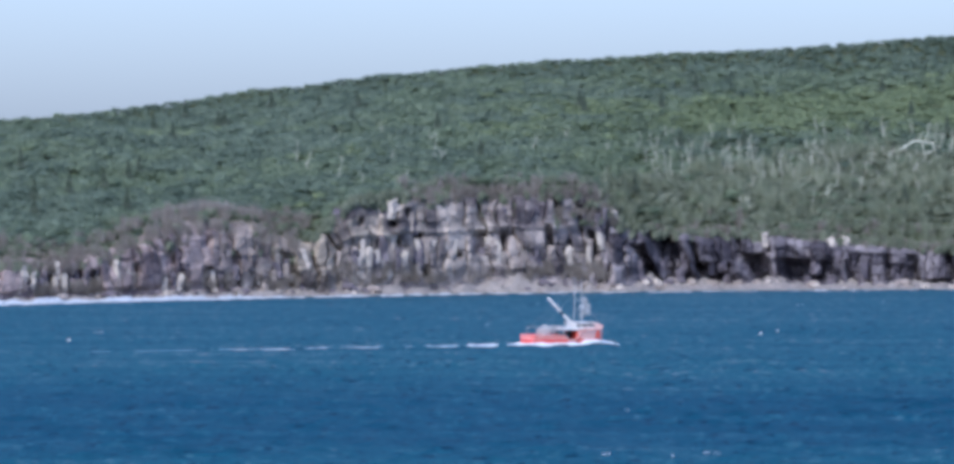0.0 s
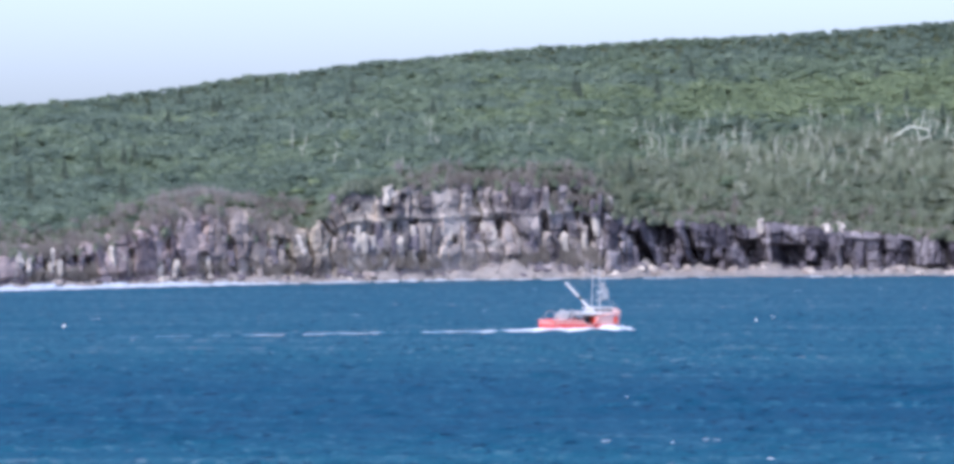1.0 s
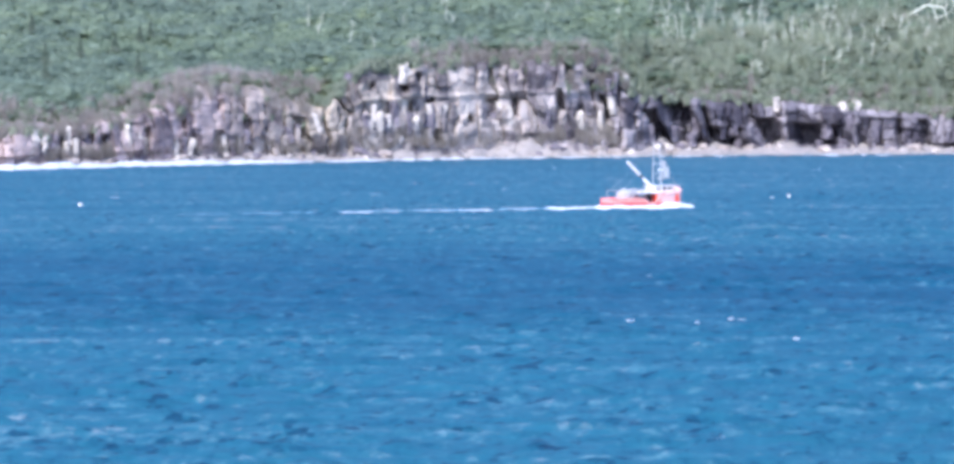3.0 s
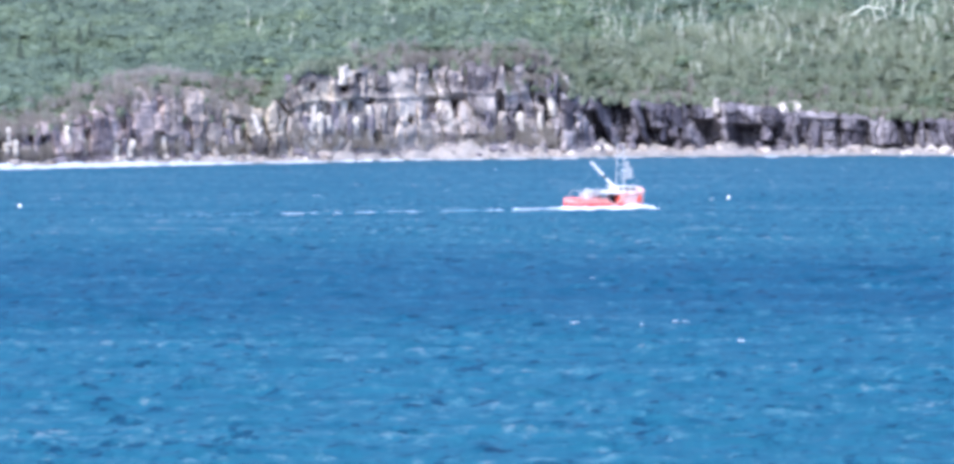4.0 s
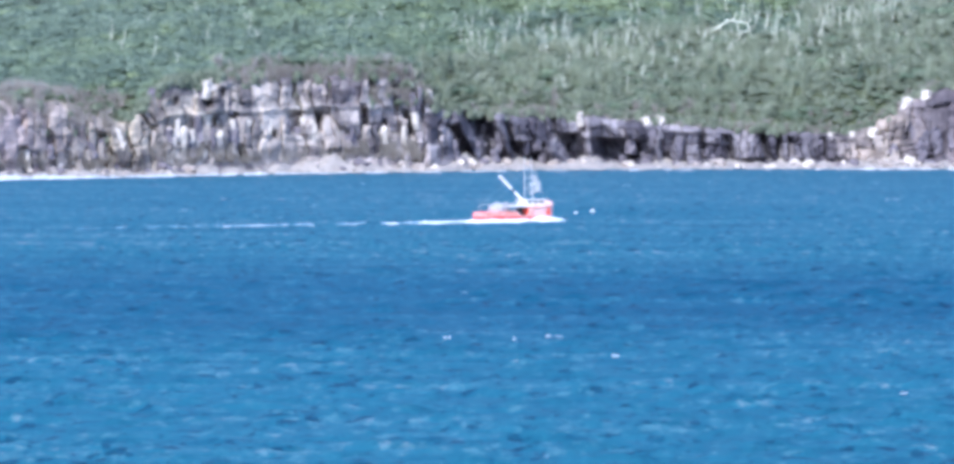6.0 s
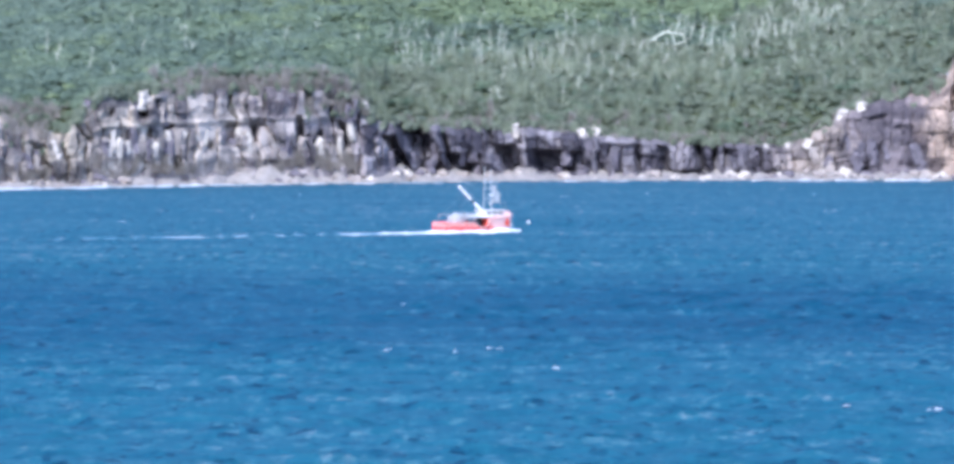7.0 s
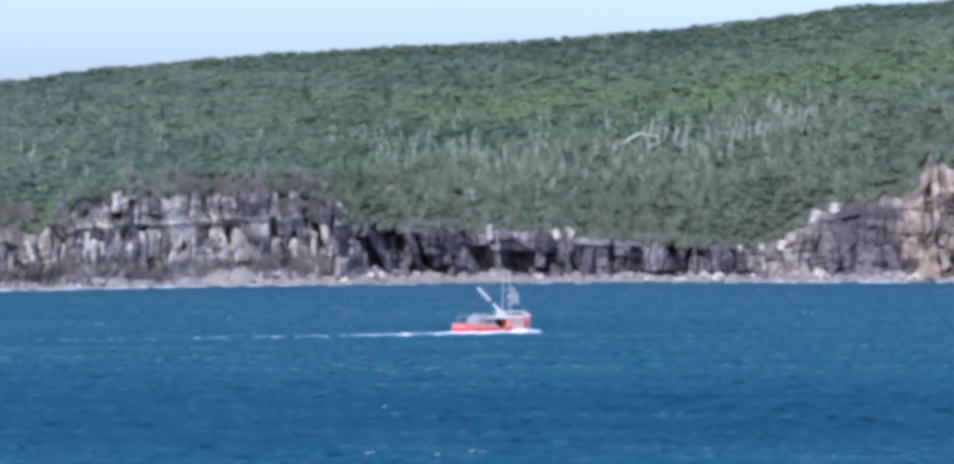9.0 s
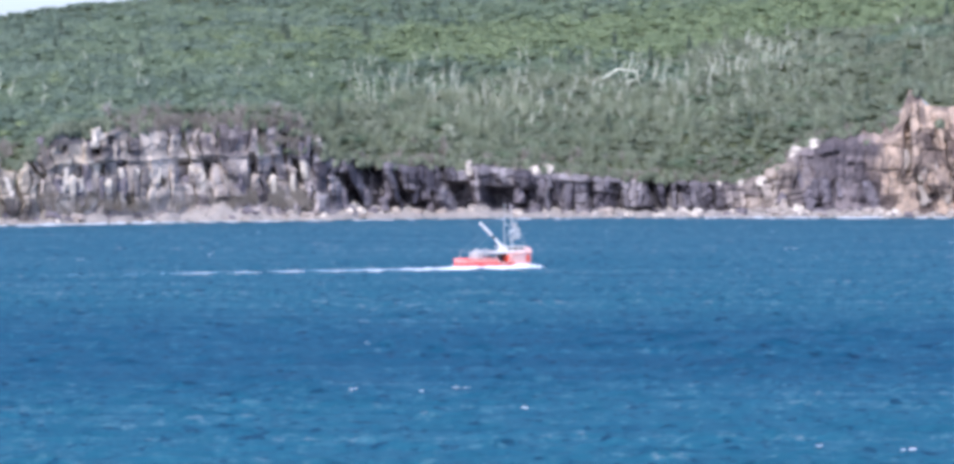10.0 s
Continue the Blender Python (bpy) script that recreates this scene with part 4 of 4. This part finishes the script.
def build_hull(boat):
    bm = bmesh.new()
    rings = []
    xs = np.linspace(-6.25, 6.25, 29)
    for x in xs:
        half, rail, keel = hull_ring(x)
        ring = []
        for side in (1, -1):
            pts = [(0.0, keel), (0.55, keel + 0.35), (0.86, 0.0), (0.97, 0.8), (1.0, rail)]
            pts = pts if side == 1 else pts[1:]
            row = [bm.verts.new((x + 0.12 * max(0, zz) * (x > 4), side * half * k, zz)) for k, zz in pts]
            ring = (row[::-1] + ring) if side == -1 else row
            if side == 1:
                first = row
        left = ring[:4]
        rings.append(left + first)
    for a, b in zip(rings, rings[1:]):
        for i in range(len(a) - 1):
            bm.faces.new((a[i], a[i + 1], b[i + 1], b[i]))
    bm.faces.new(rings[0])
    bmesh.ops.recalc_face_normals(bm, faces=bm.faces)
    bmesh.ops.solidify(bm, geom=bm.faces[:], thickness=0.1)
    hull = part("hull", bm, M_HULL, boat, "red hull with pale boot top and worn pale band")
    # rail cap along both sides
    for side in (1, -1):
        bm = bmesh.new()
        prev = None
        for x in xs:
            half, rail, _ = hull_ring(x)
            xx = x + 0.12 * rail * (x > 4)
            sq = [bm.verts.new((xx, side * half + dy, rail + dz)) for dy, dz in ((-0.09, 0), (0.09, 0), (0.09, 0.13), (-0.09, 0.13))]
            if prev:
                for i in range(4):
                    bm.faces.new((prev[i], prev[(i + 1) % 4], sq[(i + 1) % 4], sq[i]))
            prev = sq
        part("rail_cap", bm, M_PINK, hull, "faded pale red rail cap")
    return hull


def build_boat():
    boat = new("fishing_boat")
    tagged(boat, "red and white inshore fishing boat under way with mast and boom", "boat")
    hull = build_hull(boat)
    bm = bmesh.new()
    loop = []
    for x in np.linspace(-6.1, 6.0, 20):
        half, rail, _ = hull_ring(x)
        loop.append((x, half * 0.95))
    vs = [bm.verts.new((x, y, 0.75)) for x, y in loop] + [bm.verts.new((x, -y, 0.75)) for x, y in reversed(loop)]
    bm.faces.new(vs)
    bmesh.ops.solidify(bm, geom=bm.faces[:], thickness=0.08)
    part("deck", bm, M_DECK, boat, "weathered brown deck boards")
    # raised foredeck and wheelhouse
    part("foredeck", box(1.1, 5.2, -1.4, 1.4, 1.1, 2.25, 0.12, 0.95), M_RED, boat, "bright red raised forecastle")
    part("forecastle_top", box(1.1, 5.5, -1.3, 1.3, 2.25, 2.55, 0.06, 0.95), M_PINK, boat, "faded pale red forecastle coaming")
    house = part("wheelhouse", box(0.9, 4.3, -1.25, 1.25, 2.2, 3.2, 0.10, 0.90), M_WHITE, boat, "white wheelhouse streaked with rust")
    part("roof", box(-1.7, 2.4, -1.45, 1.45, 2.32, 2.80, 0.08), M_WHITE, house, "flat white shelter roof over the after deck")
    part("roof", box(0.7, 4.4, -1.3, 1.3, 3.2, 3.36, 0.05), M_WHITE, house, "white wheelhouse roof")
    for side in (1, -1):
        for x in (1.6, 2.6, 3.6):
            part("window", box(x - 0.3, x + 0.3, side * 1.24 - 0.05, side * 1.24 + 0.05, 2.8, 3.08, 0.015), M_GLASS, house, "dark side window")
    for y in (-0.75, 0, 0.75):
        part("window", box(4.08, 4.26, y - 0.3, y + 0.3, 2.75, 3.08, 0.015), M_GLASS, house, "dark front window")
    part("door", box(0.8, 0.94, -0.45, 0.45, 1.05, 2.45, 0.02), M_DARK, house, "dark open wheelhouse doorway")
    part("bow_shelter", box(4.3, 6.0, -0.95, 0.95, 2.3, 3.15, 0.2, 0.75), M_PINK, boat, "faded pale red whaleback over the bow")
    part("chest", box(4.95, 5.6, -0.6, 0.6, 2.5, 3.0, 0.08), M_WHITE, boat, "white foredeck locker")
    part("side_panel", box(1.3, 2.2, -1.5, -1.36, 1.5, 2.2, 0.03), M_PINK, boat, "faded pale panel on the forecastle side")
    part("side_panel", box(3.6, 4.3, -1.46, -1.3, 1.6, 2.2, 0.03), M_PINK, boat, "faded pale panel on the forecastle side")
    for side in (1, -1):
        part("post", rod((-1.1, side * 1.3, 0.75), (-1.1, side * 1.3, 2.52), 0.05), M_METAL, boat)
    # working deck: fish pound, net drum, gallows
    part("stern_box", box(-5.7, -1.9, -1.45, 1.45, 0.75, 1.78, 0.1, 0.97), M_RED, boat, "red deck box on the after deck")
    part("stern_band", box(-5.75, -1.85, -1.5, 1.5, 1.58, 1.70, 0.04), M_PINK, boat, "pale red band round the deck box")
    drum = part("net_drum", rod((-0.6, -1.0, 1.35), (-0.6, 1.0, 1.35), 0.5, sides=20), M_DECK, boat, "net drum wound with olive netting")
    for y in (-1.0, 1.0):
        part("flange", rod((-0.6, y - 0.04, 1.35), (-0.6, y + 0.04, 1.35), 0.7, sides=20), M_DARK, drum)
    part("net_pile", lump(0.95, 0.7, 2.0, 0.5, 3), M_METAL, boat, "grey heap of netting on the after deck").location = (-3.6, 0, 2.0)
    reel = part("net_reel", rod((-2.6, -1.1, 2.55), (-2.6, 1.1, 2.55), 0.38, sides=18), M_METAL, boat, "grey net reel over the after deck")
    for y in (-1.15, 1.15):
        part("flange", rod((-2.6, y - 0.04, 2.55), (-2.6, y + 0.04, 2.55), 0.55, sides=18), M_METAL, reel)
        part("reel_leg", rod((-2.6, y, 0.8), (-2.6, y, 2.5), 0.08), M_METAL, reel)
    # two tall poles with cross pieces, stays and small gear aloft
    for y in (-1.0, 1.0):
        pole = part("mast_pole", rod((2.3, y, 3.1), (2.3, y * 0.72, 9.3 - 0.3 * (y < 0)), 0.09, 0.05, 12), M_METAL, boat, "pale grey mast pole")
        part("pole_cap", rod((2.3, y * 0.72, 9.25 - 0.3 * (y < 0)), (2.3, y * 0.72, 9.5 - 0.3 * (y < 0)), 0.05), M_METAL, pole)
    for z in (5.0, 6.4, 7.6):
        part("crosstree", rod((2.3, -0.95, z), (2.3, 0.95, z), 0.06), M_METAL, boat)
    part("gaff", rod((2.4, -0.2, 4.0), (4.0, -0.3, 5.9), 0.08), M_METAL, boat, "short grey forward derrick")
    part("radar", box(2.9, 3.25, -0.7, 0.7, 5.35, 5.6, 0.06), M_WHITE, boat, "white radar scanner")
    part("radar_post", rod((3.05, 0, 3.2), (3.05, 0, 5.4), 0.07), M_METAL, boat)
    part("lookout_platform", box(2.6, 4.0, -0.8, 0.6, 4.35, 4.5, 0.03), M_METAL, boat, "grey platform forward of the mast")
    part("trawl_door", box(2.9, 3.9, -0.75, -0.6, 4.5, 5.9, 0.05), M_METAL, boat, "grey trawl board hung by the mast")
    part("hanging_net", box(3.2, 3.9, -0.4, 0.4, 5.6, 6.9, 0.2, 0.6), M_METAL, boat, "grey bundle of netting hung aloft")
    part("lamp_bar", box(3.3, 3.5, -0.5, 0.5, 6.2, 6.7, 0.05), M_METAL, boat)
    part("searchlight", rod((3.5, 0.2, 4.5), (3.8, 0.2, 4.5), 0.22, sides=14), M_METAL, boat)
    part("winch", box(3.5, 4.6, -0.6, 0.6, 2.6, 3.15, 0.12), M_DARK, boat, "dark anchor winch")
    for a, b in (((2.3, 0.6, 8.6), (6.0, 0, 2.8)), ((2.3, -0.6, 8.6), (6.0, 0, 2.8)), ((2.3, 0.6, 7.4), (4.4, 1.2, 2.6)), ((2.3, -0.6, 7.4), (4.4, -1.2, 2.6)),
                 ((2.3, 0.6, 8.4), (-5.9, 1.6, 1.9)), ((2.3, -0.6, 8.4), (-5.9, -1.6, 1.9)), ((2.3, -0.6, 8.0), (-2.9, -0.3, 6.5))):
        part("stay", rod(a, b, 0.010, sides=6), M_METAL, boat)
    # boom leaning aft: two pale lengths joined by a dark collar
    base, tip = Vector((1.1, -0.3, 3.15)), Vector((-3.0, -0.3, 6.75))
    way = tip - base
    boom = part("boom", rod(base, base + way * 0.36, 0.21, 0.21, 12), M_WHITE, boat, "stout white boom leaning aft")
    part("collar", rod(base + way * 0.34, base + way * 0.53, 0.13, 0.13, 12), M_DARK, boom, "dark boom collar")
    part("boom_end", rod(base + way * 0.5, tip, 0.23, 0.19, 12), M_WHITE, boom)
    # guard rail over the stern
    for y in (-1.5, 1.5):
        for x in (-5.2, -3.6, -2.0):
            part("stanchion", rod((x, y, 1.75), (x, y, 2.75), 0.035), M_METAL, boat)
        part("guard_rail", rod((-5.3, y, 2.75), (-1.2, y, 2.75), 0.045), M_METAL, boat)
    for x in (2.5, 4.0, 5.4):
        for side in (1, -1):
            half, rail, _ = hull_ring(x)
            part("stanchion", rod((x + 0.25, side * half * 0.94, rail), (x + 0.25, side * half * 0.94, rail + 0.75), 0.03), M_METAL, boat)
    part("exhaust", rod((0.9, 0.8, 3.1), (0.9, 0.8, 4.2), 0.1), M_DARK, boat)
    return boat


def build_wake():
    """White water thrown up along the hull and the broken trail astern, in pieces."""
    wake = new("wake")
    tagged(wake, "white bow wave and foam trail behind the moving boat", "wake")
    rng = random.Random(8)

    def foam(x, y, lx, ly, h, name, z=0.0, mat=M_FOAM):
        bm = lump(1.0, 1.0, rng.random() * 50, 0.5, 2)
        for fc in bm.faces:
            fc.smooth = True
        bm.transform(Matrix.Diagonal((lx, ly, h, 1)))
        o = part(name, bm, mat, wake)
        o.location = (x, y, z)
    for i in range(32):
        x = 7.7 - i * 0.46
        half, _, _ = hull_ring(max(-6.25, min(6.2, x)))
        for side in (1, -1):
            foam(x, side * (half + 0.25), rng.uniform(0.9, 1.5), 0.5, rng.uniform(0.18, 0.48) + 0.26 * (2.5 < x < 7.0), "bow_wave")
    for i in range(72):
        d = i / 71
        x = -6.6 - 46 * d ** 1.5 - rng.random()
        foam(x, rng.uniform(-1, 1) * (1.2 + 1.2 * d), rng.uniform(0.8, 1.8) + 1.0 * d, rng.uniform(0.5, 1.0), (0.34 - 0.275 * d ** 0.6) * rng.uniform(0.4, 1.1), "foam_trail", 0.06 * d, M_FOAM if d < 0.55 else M_WASH)
    for i in range(64):                                           # the thin line of spent foam further astern
        d = i / 63
        foam(-14 - 62 * d - rng.random(), rng.uniform(-0.8, 0.8), rng.uniform(0.9, 1.9), rng.uniform(0.3, 0.5), (0.08 - 0.05 * d) * rng.uniform(0.5, 1.2), "foam_trail", 0.10 - 0.03 * d, M_SPENT)
    return wake


def motions():
    boat, wake = bpy.data.objects["fishing_boat"], bpy.data.objects["wake"]
    rows, trail = [], []
    for i in range(21):
        t = i * 0.5
        y = 942 + 2.9 * t
        x = (143.5 + 37.48 * t) / 11211 * y
        rows.append((t, pose(x, y, -0.2 + 0.10 * math.sin(2.1 * t), 1.5 * math.sin(1.7 * t + 1), -0.9 * math.sin(2.1 * t + 0.6), 35)))
        trail.append((t, pose(x, y, 0.03 * math.sin(2.6 * t), 0, 0, 35)))
    # the sea's crests and their foam roll slowly in towards the eye
    for name in ("water", "whitecaps"):
        walk(bpy.data.objects[name], [(0, pose(0, 0, 0)), (5, pose(1.5, -7, 0)), (10, pose(3, -14, 0))])
    walk(boat, rows)
    walk(wake, trail)


build_boat()
build_wake()

motions()
